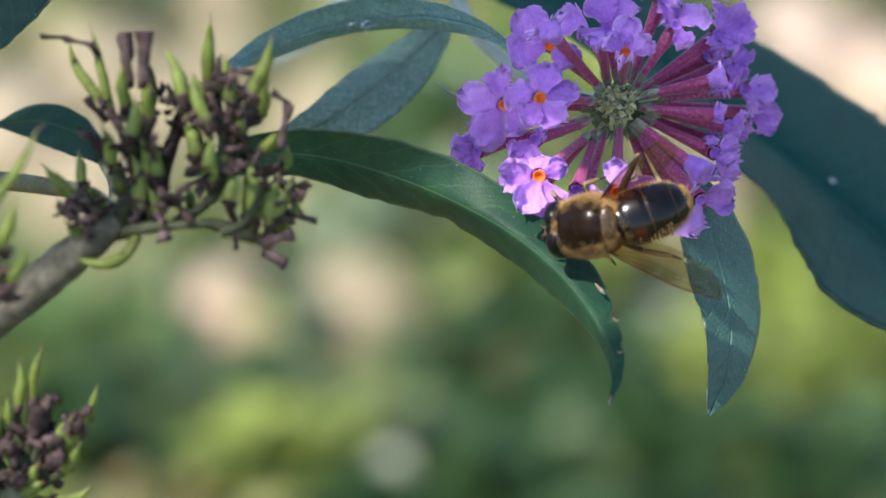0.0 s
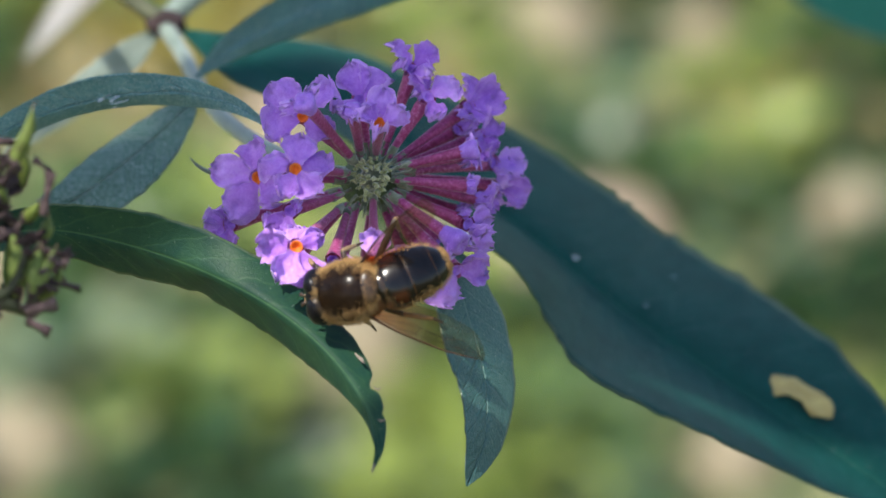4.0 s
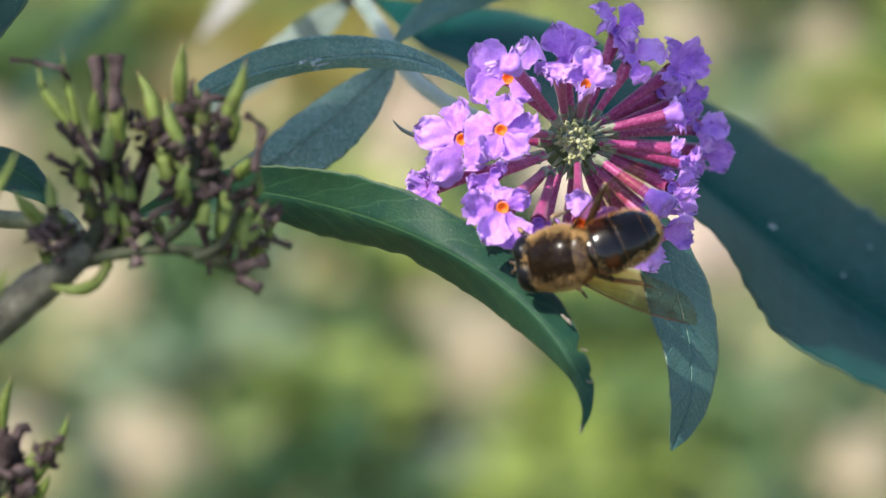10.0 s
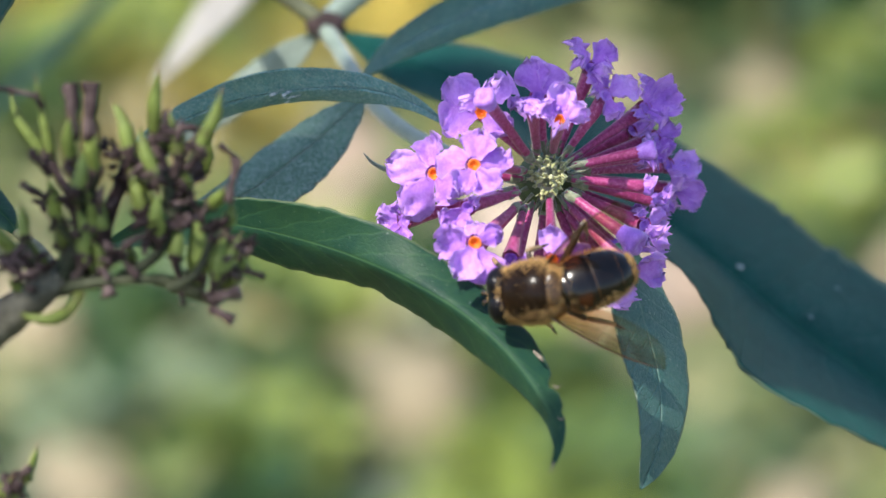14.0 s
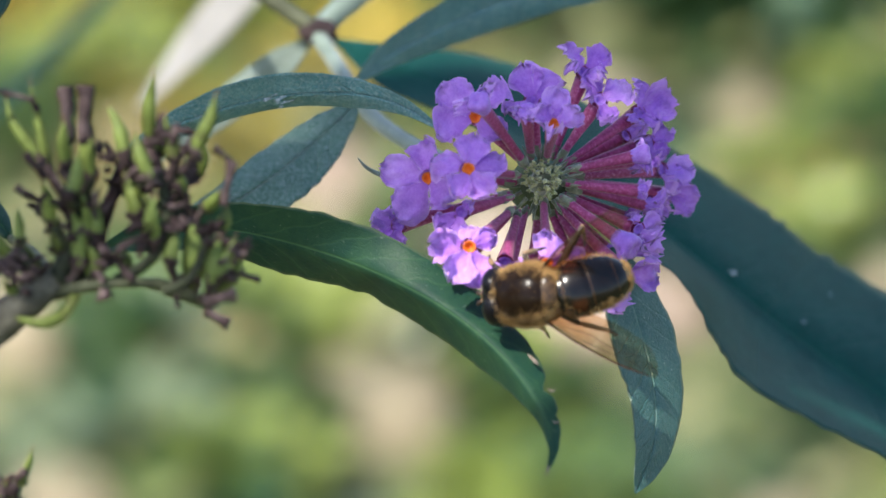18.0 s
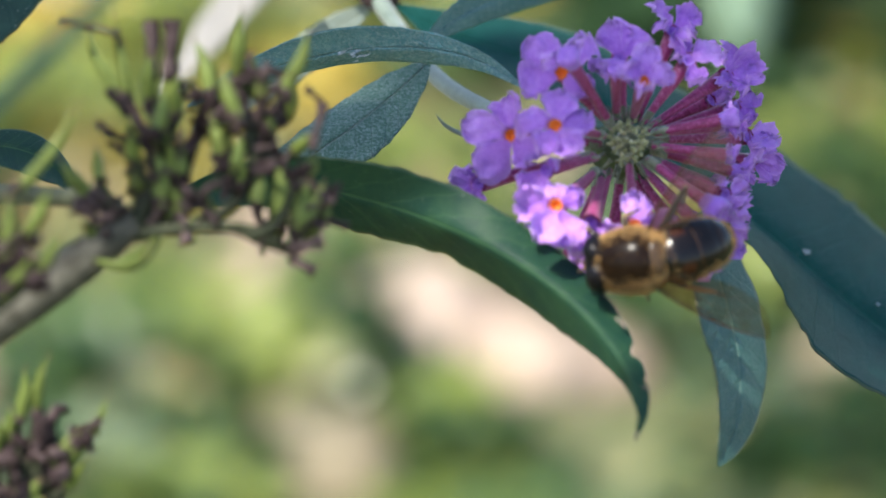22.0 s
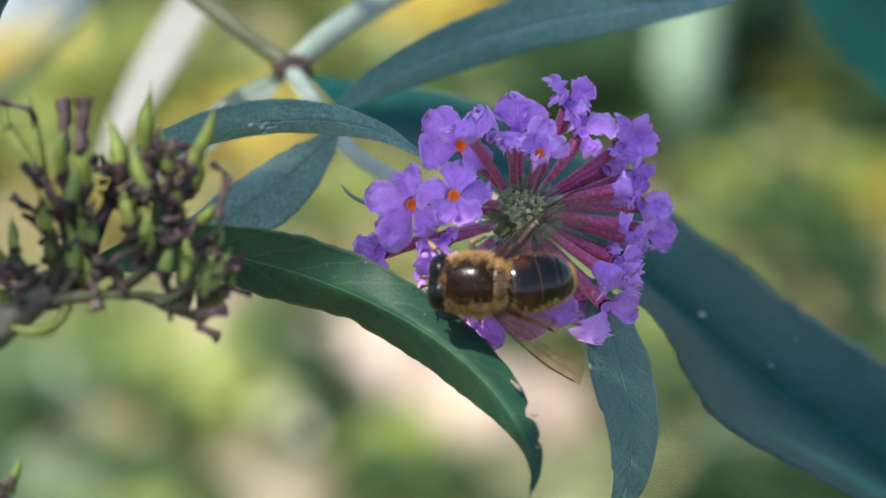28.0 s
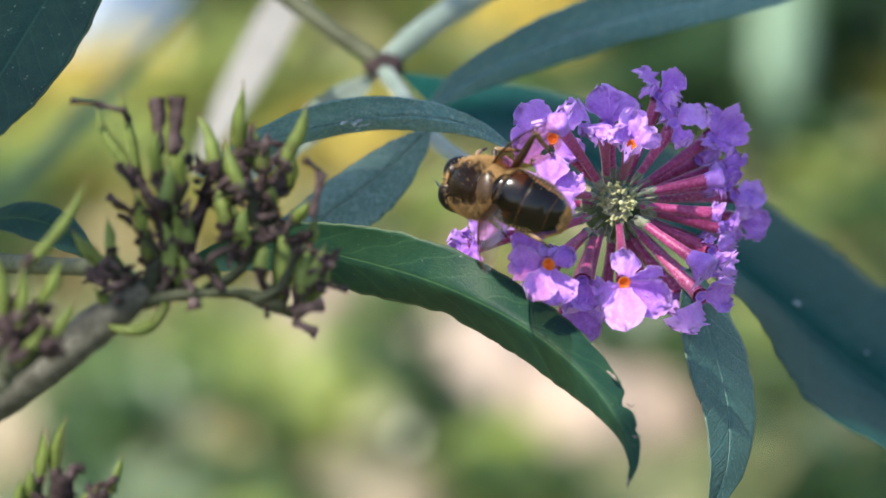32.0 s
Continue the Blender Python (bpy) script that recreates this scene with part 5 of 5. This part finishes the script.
# pale sandy clods and stones that show between the plants: x, y, radius
BARE = [(-0.239, 2.03, 0.028), (0.068, 2.415, 0.050), (0.136, 2.355, 0.042), (-0.042, 2.50, 0.036), (-0.026, 2.60, 0.036), (0.172, 2.365, 0.036), (0.115, 2.43, 0.03), (0.010, 2.180, 0.040),
        (-0.165, 2.03, 0.034), (-0.031, 2.095, 0.024), (0.236, 2.255, 0.026), (-0.010, 2.240, 0.026), (0.215, 2.01, 0.026), (-0.204, 2.32, 0.036), (0.32, 2.40, 0.028), (0.22, 2.60, 0.025),
        (0.15, 2.78, 0.035), (-0.33, 2.2, 0.04), (-0.30, 2.56, 0.035), (-0.205, 2.41, 0.030), (0.252, 2.80, 0.03), (0.43, 2.62, 0.025), (-0.355, 2.38, 0.045), (-0.30, 2.34, 0.035), (-0.40, 2.28, 0.045), (-0.275, 2.42, 0.03)]
for i, (x, y, r) in enumerate(BARE):
    bm = blob(bmesh.new(), (0, 0, 0), (r * 1.08, r * 1.4, r * 0.95), None, 14, 20, 0.0)
    for v in bm.verts:
        k = 1 + 0.20 * noise.noise(v.co * 28 + Vector((i * 3.1, 0, 0))) + 0.08 * noise.noise(v.co * 90 + Vector((0, i * 1.7, 0)))
        v.co = Vector((v.co.x * k, v.co.y * k, max(v.co.z * k, -0.004)))
    sand = new("sandy_clod", finish(bm, "sandy_clod", M_SOIL if i < 7 else M_LOAM))
    sand.location = (x, y, 0.0)
    tagged(sand, "pale sandy clod lying on the earth between plants" if i < 7 else "tan clod of dry loam between the garden plants", "clod", "sandy clods")
verts, faces, rng = [], [], random.Random(77)
while len(verts) < 8 * 12500:
    x, y = (rng.uniform(-0.55, 0.68) + rng.gauss(0, 0.09), rng.uniform(1.65, 3.6) + rng.gauss(0, 0.12)) if len(verts) < 8 * 7500 else (rng.gauss(0.05, 0.75), rng.gauss(2.7, 1.0))
    if y < 1.0 or abs(x) > 2:
        continue
    if any((x - a) ** 2 + ((y - b + 0.10) * 0.34) ** 2 < (r * rng.uniform(0.85, 1.25)) ** 2 for a, b, r in BARE):
        continue
    if noise.noise(Vector((x * 9, y * 5, 2))) < rng.uniform(-1.6, -0.3):
        continue
    a, k = rng.uniform(0, 6.28), rng.uniform(0.014, 0.042)
    d = Vector((math.cos(a), math.sin(a), rng.uniform(-0.3, 1.0))).normalized()
    q = d.cross(Vector((rng.uniform(-0.4, 0.4), rng.uniform(-0.4, 0.4), 1))).normalized()
    c, b, w = Vector((x, y, rng.uniform(0.003, 0.028))), len(verts), k * 0.36
    for al, ac in ((0, 0), (0.35, -1), (0.4, 0), (0.35, 1), (0.75, -0.7), (0.8, 0), (0.75, 0.7), (1.05, 0)):
        verts.append(c + d * (al * k) + q * (ac * w) + Vector((0, 0, -0.1 * k * al * al)))
    faces += [(b, b + 1, b + 2), (b, b + 2, b + 3), (b + 1, b + 4, b + 5, b + 2), (b + 2, b + 5, b + 6, b + 3), (b + 4, b + 7, b + 5), (b + 5, b + 7, b + 6)]


def cover_material():
    m, nodes, links, bsdf = material("ground_cover_leaf")
    geo = nodes.new("ShaderNodeNewGeometry")
    n = noise_tex(nodes, links, 9, 3)
    f = math_node(nodes, links, "ADD", math_node(nodes, links, "MULTIPLY", geo.outputs["Random Per Island"], 0.62), math_node(nodes, links, "MULTIPLY", n.outputs["Fac"], 0.45))
    r = ramp(nodes, [(0.28, (0.030, 0.062, 0.026)), (0.5, (0.10, 0.15, 0.062)), (0.66, (0.25, 0.27, 0.10)), (0.82, (0.44, 0.41, 0.20))])
    links.new(f, r.inputs["Fac"])
    links.new(r.outputs["Color"], bsdf.inputs["Base Color"])
    bsdf.inputs["Roughness"].default_value = 0.3
    t = nodes.new("ShaderNodeBsdfTranslucent")
    links.new(r.outputs["Color"], t.inputs["Color"])
    mx = nodes.new("ShaderNodeMixShader")
    mx.inputs["Fac"].default_value = 0.3
    links.new(bsdf.outputs[0], mx.inputs[1])
    links.new(t.outputs[0], mx.inputs[2])
    links.new(mx.outputs[0], nodes["Material Output"].inputs["Surface"])
    return m


me = bpy.data.meshes.new("ground_cover")
me.from_pydata(verts, [], faces)
me.materials.append(cover_material())
tagged(new("ground_cover", me), "low green ground cover on the soil", "ground cover", kind="stuff")

# short grass round the bed
rng = random.Random(5)
verts, faces = [], []
while len(verts) < 3 * 36000:
    x, y = rng.uniform(-4.5, 4.5), rng.uniform(-3, 7.5)
    if abs(x - 0.05) < 0.8 + 0.15 * noise.noise(Vector((x, y * 2, 0))) and 1.3 < y < 4.0 + 0.3 * noise.noise(Vector((x * 2, y, 4))):
        continue
    b, a, k = len(verts), rng.uniform(0, 6.28), rng.uniform(0.02, 0.06)
    d = Vector((math.cos(a), math.sin(a), 0)) * 0.006
    lean = Vector((rng.uniform(-0.6, 0.6), rng.uniform(-0.6, 0.6), 1)) * k
    verts += [Vector((x, y, -0.002)) - d, Vector((x, y, -0.002)) + d, Vector((x, y, 0)) + lean]
    faces.append((b, b + 1, b + 2))
me = bpy.data.meshes.new("lawn_grass")
me.from_pydata(verts, [], faces)
me.materials.append(HERBS["green"])
tagged(new("lawn_grass", me), "short green grass round the planted bed", "grass", kind="stuff")

# where each plant shows, its radius, height and kind
GARDEN = [(0.07, 1.96, 0.055, 0.05, "light"), (-0.16, 1.96, 0.035, 0.05, "light"), (-0.19, 1.83, 0.035, 0.05, "light"), (-0.06, 2.11, 0.035, 0.05, "light"),
          (0.07, 2.02, 0.045, 0.05, "light"), (0.05, 1.93, 0.05, 0.05, "light"), (-0.17, 2.25, 0.035, 0.05, "green"), (0.10, 2.20, 0.035, 0.05, "dark"), (0.09, 2.27, 0.03, 0.05, "light"), (-0.04, 2.38, 0.04, 0.05, "light"),
          (0.12, 2.08, 0.04, 0.05, "green"), (-0.135, 2.17, 0.05, 0.05, "grey"), (-0.26, 1.90, 0.06, 0.06, "dark"), (-0.10, 1.80, 0.06, 0.06, "dark"), (0.11, 1.83, 0.06, 0.06, "dark"),
          (-0.02, 2.05, 0.04, 0.05, "dark"), (-0.06, 1.98, 0.045, 0.05, "dark"), (0.05, 2.32, 0.035, 0.05, "dark"), (-0.10, 2.34, 0.04, 0.05, "green"), (-0.13, 2.42, 0.03, 0.05, "green"), (-0.085, 2.47, 0.035, 0.05, "light"), (0.0, 2.66, 0.03, 0.04, "light"),
          (0.215, 2.62, 0.025, 0.05, "light"), (0.27, 2.66, 0.03, 0.05, "light"), (0.29, 2.41, 0.035, 0.06, "dark"), (0.36, 2.32, 0.05, 0.06, "dark"), (0.25, 2.22, 0.05, 0.05, "green"), (0.22, 2.10, 0.05, 0.05, "green"),
          (0.26, 3.02, 0.07, 0.10, "dark"), (0.28, 3.16, 0.06, 0.12, "dark"), (0.40, 3.20, 0.09, 0.14, "dark"), (0.46, 2.98, 0.05, 0.10, "dark"), (0.34, 2.72, 0.05, 0.06, "green"),
          (0.40, 2.94, 0.018, 0.05, "dark"), (0.355, 3.03, 0.016, 0.05, "yellow"), (0.435, 2.81, 0.014, 0.05, "yellow"), (-0.185, 3.09, 0.045, 0.035, "yellow"), (-0.155, 3.06, 0.04, 0.035, "yellow"), (0.0, 2.95, 0.025, 0.05, "yellow"), (0.13, 3.25, 0.04, 0.08, "yellow"), (-0.25, 3.0, 0.04, 0.08, "yellow"),
          (-0.10, 3.05, 0.06, 0.08, "light"), (-0.18, 2.85, 0.06, 0.07, "light"), (-0.26, 2.72, 0.06, 0.07, "green"), (0.08, 2.72, 0.05, 0.06, "light"), (0.08, 3.05, 0.06, 0.08, "green"),
          (-0.32, 3.2, 0.08, 0.1, "light"), (0.20, 3.4, 0.08, 0.12, "green"), (0.0, 3.5, 0.1, 0.15, "light"), (-0.25, 3.6, 0.12, 0.15, "green"), (0.5, 3.6, 0.14, 0.2, "dark"), (0.25, 3.8, 0.14, 0.2, "green"), (-0.4, 2.4, 0.07, 0.06, "green"), (-0.42, 2.8, 0.08, 0.08, "light"),
          (-0.35, 2.02, 0.06, 0.05, "green"), (0.38, 2.1, 0.07, 0.06, "green"), (0.50, 2.5, 0.08, 0.08, "green"), (0.175, 2.49, 0.035, 0.05, "dark"), (0.22, 2.47, 0.035, 0.05, "green"), (0.19, 2.40, 0.03, 0.05, "light"), (0.018, 2.43, 0.028, 0.05, "dark"), (0.008, 2.54, 0.026, 0.05, "green"), (-0.073, 2.12, 0.03, 0.05, "light"), (-0.05, 1.85, 0.055, 0.05, "dark"), (0.02, 1.83, 0.05, 0.05, "dark"), (-0.03, 1.93, 0.035, 0.05, "dark"), (-0.13, 1.86, 0.045, 0.05, "dark"),
          (-0.25, 2.78, 0.045, 0.05, "green"), (-0.16, 2.62, 0.035, 0.04, "straw"), (-0.33, 2.92, 0.05, 0.05, "straw"), (0.30, 2.60, 0.035, 0.04, "straw"),
          (0.46, 2.72, 0.05, 0.06, "dark"), (0.22, 2.28, 0.025, 0.04, "straw"), (0.07, 2.62, 0.03, 0.04, "straw"), (-0.10, 2.26, 0.02, 0.04, "straw"),
          (0.29, 2.34, 0.04, 0.05, "dark"), (0.31, 2.24, 0.04, 0.05, "dark"), (0.34, 2.46, 0.04, 0.05, "dark"),
          (0.332, 3.218, 0.05, 0.12, "dark"), (0.237, 3.164, 0.05, 0.08, "dark"), (0.346, 2.69, 0.05, 0.06, "dark"), (0.348, 2.588, 0.04, 0.05, "dark"), (0.269, 2.274, 0.04, 0.05, "dark"), (0.251, 3.04, 0.05, 0.06, "dark"), (-0.136, 2.296, 0.035, 0.05, "dark"), (-0.162, 2.395, 0.04, 0.05, "green"),
          (0.405, 3.08, 0.035, 0.05, "light"), (0.36, 3.0, 0.035, 0.05, "light"), (0.392, 2.836, 0.04, 0.05, "light"), (0.353, 2.889, 0.022, 0.05, "straw"), (0.252, 2.5, 0.035, 0.05, "light"), (0.404, 2.803, 0.030, 0.05, "light"), (0.331, 2.82, 0.03, 0.05, "light"), (0.267, 2.533, 0.03, 0.05, "light"),
          (-0.092, 2.68, 0.03, 0.04, "gold"), (-0.155, 2.75, 0.03, 0.04, "gold"), (-0.195, 2.75, 0.025, 0.04, "gold"), (-0.046, 2.88, 0.022, 0.04, "gold"), (-0.018, 2.87, 0.02, 0.04, "yellow"), (-0.054, 2.82, 0.022, 0.04, "gold"), (-0.085, 3.06, 0.03, 0.05, "gold"), (0.047, 3.09, 0.02, 0.05, "gold"),
          # the first two are light plants added in place of bright leaf glints
          (0.09, 2.195, 0.02, 0.04, "light"), (0.065, 2.09, 0.02, 0.04, "light"), (-0.121, 2.19, 0.035, 0.05, "dark"), (-0.15, 2.12, 0.03, 0.05, "dark"), (-0.09, 2.10, 0.025, 0.05, "green"), (-0.065, 2.23, 0.03, 0.05, "green"), (-0.05, 2.16, 0.025, 0.05, "green")]
for i, (x, y, r, h, kind) in enumerate(GARDEN):
    if any(abs(x - a) < 0.6 * q + 0.4 * r and -0.16 < y - 1.4 * h - b < 0.03 for a, b, q in BARE):
        continue
    clump(x, y - 1.4 * h, r, h, kind, int((50 + 9500 * r * r) * (2.6 if kind in ("yellow", "gold") else 1)), 0.026 + 0.18 * r, i)

rng = random.Random(31)
filled = [(x, y) for x, y, r, h, kind in GARDEN]
while len(filled) < len(GARDEN) + 95:
    x, y = rng.uniform(-0.5, 0.6), rng.uniform(1.7, 3.6)
    if any((x - a) ** 2 + ((y - b) * 0.42) ** 2 < (r + 0.03) ** 2 for a, b, r in BARE) or any((x - a) ** 2 + ((y - b) * 0.42) ** 2 < 0.045 ** 2 for a, b in filled):
        if rng.random() < 0.995:
            continue
    filled.append((x, y))
    r = rng.uniform(0.015, 0.03)
    clump(x, y - 0.05, r, 0.04, rng.choice(["light", "light", "green", "straw", "dark", "dark", "grey"]), int(40 + 14000 * r * r), 0.02, 1000 + len(filled))

# pale stone; a bluish sky tint is put into its colour against the warm sun
M_STONE = plain("pale_stone", [(0.3, (0.50, 0.60, 0.78)), (0.7, (0.70, 0.80, 0.93))], 40, 0.7, 1.0)
stone = new("pale_stone", finish(blob(bmesh.new(), (0, 0, 0.045), (0.075, 0.06, 0.12), None, 14, 20, 0.35), "pale_stone", M_STONE))
stone.location = (-0.222, 3.12, 0.0)
tagged(stone, "pale garden stone lying on the soil, sky blue put in its colour", "stone")

# a tall pale blade at the back of the bed
blades = thing("pale_stalk", (0.292, 2.88, 0.0), "tall pale green stalk behind the bed", "plant")
part("stalk", tube(bmesh.new(), [Vector((0.292, 2.88, 0)), Vector((0.293, 2.88, 0.1)), Vector((0.297, 2.89, 0.25))], [0.019, 0.020, 0.018], 16, 10, 0.1), HERBS["pale"], blades)
for i, (z, a) in enumerate(((0.05, 0.4), (0.11, 2.6), (0.17, 4.4))):
    d = Vector((math.cos(a) * 0.12, math.sin(a) * 0.15, 1.0))
    p = Vector((0.292, 2.88, z))
    part("sheath_leaf", tube(bmesh.new(), [p, p + d * 0.03, p + d * 0.07 + Vector((0, 0, 0.01))], [0.016, 0.010, 0.002], 10, 8, 0.1), HERBS["pale"], blades)


# ---- what moves ----
# seconds, millimetres right, up and nearer, heading, nose up, roll
FLY = [(0, 11.9, -2.5, 16, -172, -24, 4), (2, 11.95, -2.25, 16, -171, -24, 4), (6, 12.0, -2.1, 16, -170, -24, 4), (9, 12.25, -2.65, 16, -169, -24, 4), (11, 12.25, -2.6, 16, -170, -24, 4),
       (13, 12.3, -2.6, 16, -172, -24, 4), (17, 12.35, -2.6, 16, -175, -24, 4), (19, 12.35, -2.6, 16, -176, -24, 4), (20, 12.9, -2.85, 16, -175, -22, 2), (21, 13.6, -3.15, 15.3, -175, -20, 0),
       (22.5, 13.95, -2.5, 14.3, -169, -15, 0), (23, 14.0, -1.95, 14, -168, -10, 0), (23.5, 13.85, -1.25, 13.9, -172, -6, 0), (24, 13.65, -0.75, 13.8, -174, -6, 0), (25, 14.25, -0.35, 13.5, -177, -5, 0), (25.5, 13.9, -0.3, 13.5, -178, -5, 0),
       (27.5, 8.75, 0.65, 13.5, -180, -12, 0), (28, 8.75, 0.7, 13.5, -181, -12, 0), (28.5, 8.75, 0.8, 13.5, -182, -12, 0), (29, 8.2, 1.6, 13.5, -184, -8, 0), (29.3, 7.9, 5.6, 13.5, -207, 0, 0), (29.5, 8.6, 5.5, 13.5, -208, 0, 0),
       (30, 6.4, 7.4, 13.5, -214, -24, 0), (30.5, 6.5, 7.6, 13.5, -212, -28, 0), (31, 6.8, 7.8, 13.5, -210, -30, 0), (31.2, 5.7, 8.0, 13.5, -207, -32, 0), (31.4, 4.5, 8.7, 13.5, -198, -34, 0), (31.6, 1.85, 9.4, 13.5, -196, -41, 0),
       (31.8, -0.6, 8.4, 13.5, -190, -48, 0), (32, -0.85, 8.9, 13.5, -193, -52, 0)]
# seconds, sideways bend and droop of the abdomen
BEND = [(0, 17, 28), (19, 17, 28), (20, 17, 30), (21, 17, 32), (22.5, 13, 34), (23.5, 6, 37), (25.5, 4, 38), (27.5, 13, 28), (28.5, 13, 28), (29, 8, 28), (29.3, -9, 30), (29.5, -9, 30), (30, -10, 28), (31, -10, 28), (31.4, -12, 30), (31.8, -16, 38), (32, -18, 40)]
# seconds, then sweep, lift and twist of the wing on the fly's left and on its right
WINGS = [(0, 46, -26, -28, 65, 50, 45), (20, 46, -26, -28, 65, 50, 45), (22.5, 40, -15, -24, 50, -5, -8), (23.5, 37, -8, -22, 42, -22, -4), (25.5, 37, -8, -22, 50, -20, -14), (27.5, 42, -4, -30, 45, 0, -26), (29, 42, -4, -30, 45, 0, -26),
         (29.3, 49, 3, 31, 24, -20, 22), (29.7, 49, 3, 31, 24, -20, 22), (30.1, 56, 6, 22, 25, -40, 0), (31, 56, 6, 22, 25, -40, 0), (31.4, 50, 15, 27, 35, 10, 10), (32, 33, -3, 24, 55, 60, 35)]


# seconds, degrees and millimetres right and up of the bleached leaf, about its middle
BLEACHED = [(0, -13, 4.0, 5.0), (6, -13, 4.0, 5.0), (12, -13, 3.5, 4.0), (14.5, -13, 3.0, 2.5), (17, -14, 2.4, 1.0), (20, -13, 2.2, 0.5), (23, -8, 0.6, 0), (28, -2, 0.8, 0), (32, -1, 1.0, 0)]
# seconds and degrees of the swaying leaf in the crown
SWAY = [(0, -3.5), (4.5, -3), (5, 0), (6, 6), (9, 9), (12, 9), (14.5, 6), (15.5, 2), (16.5, -2.5), (18, -3.5), (28, -3.5), (30, -3), (31, 0), (31.5, 4), (32, 7)]


def motions():
    rows = []
    for t, x, y, w, a, pitch, roll in FLY:
        turn = BASIS @ (Matrix.Rotation(radians(a), 3, "Z") @ Matrix.Rotation(radians(-pitch), 3, "Y") @ Matrix.Rotation(radians(roll), 3, "X"))
        rows.append((t, Matrix.Translation(mm(x, y, w)) @ turn.to_4x4()))
    walk(fly, rows)
    waist = Matrix.Translation((-0.0009, 0, 0.0012))
    walk(abdomen, [(t, waist @ Matrix.Rotation(radians(yaw), 4, "Z") @ Matrix.Rotation(radians(-drop), 4, "Y") @ waist.inverted()) for t, yaw, drop in BEND])
    hinge = Matrix.Translation(sway.location)
    walk(sway, [(t, hinge @ Matrix.Rotation(radians(a), 4, NEAR)) for t, a in SWAY])
    middle = at(385, 20, -212)
    for ob in (bleached, *bleached.children):
        ob.data.transform(Matrix.Translation(bush.location - middle))
    walk(bleached, [(t, Matrix.Translation(middle - bush.location + (RIGHT * x + UP * y) / 1000) @ Matrix.Rotation(radians(a), 4, NEAR)) for t, a, x, y in BLEACHED])
    for ob, s, k in ((wing_a, 1, 1), (wing_b, -1, 4)):
        walk(ob, [(r[0], Matrix.Translation((0.0005, s * 0.0022, 0.0008)) @ Matrix.Rotation(radians(-s * r[k]), 4, "Z") @ Matrix.Rotation(radians(s * r[k + 1]), 4, "X") @ Matrix.Rotation(radians(r[k + 2]), 4, "Y")) for r in WINGS])


motions()
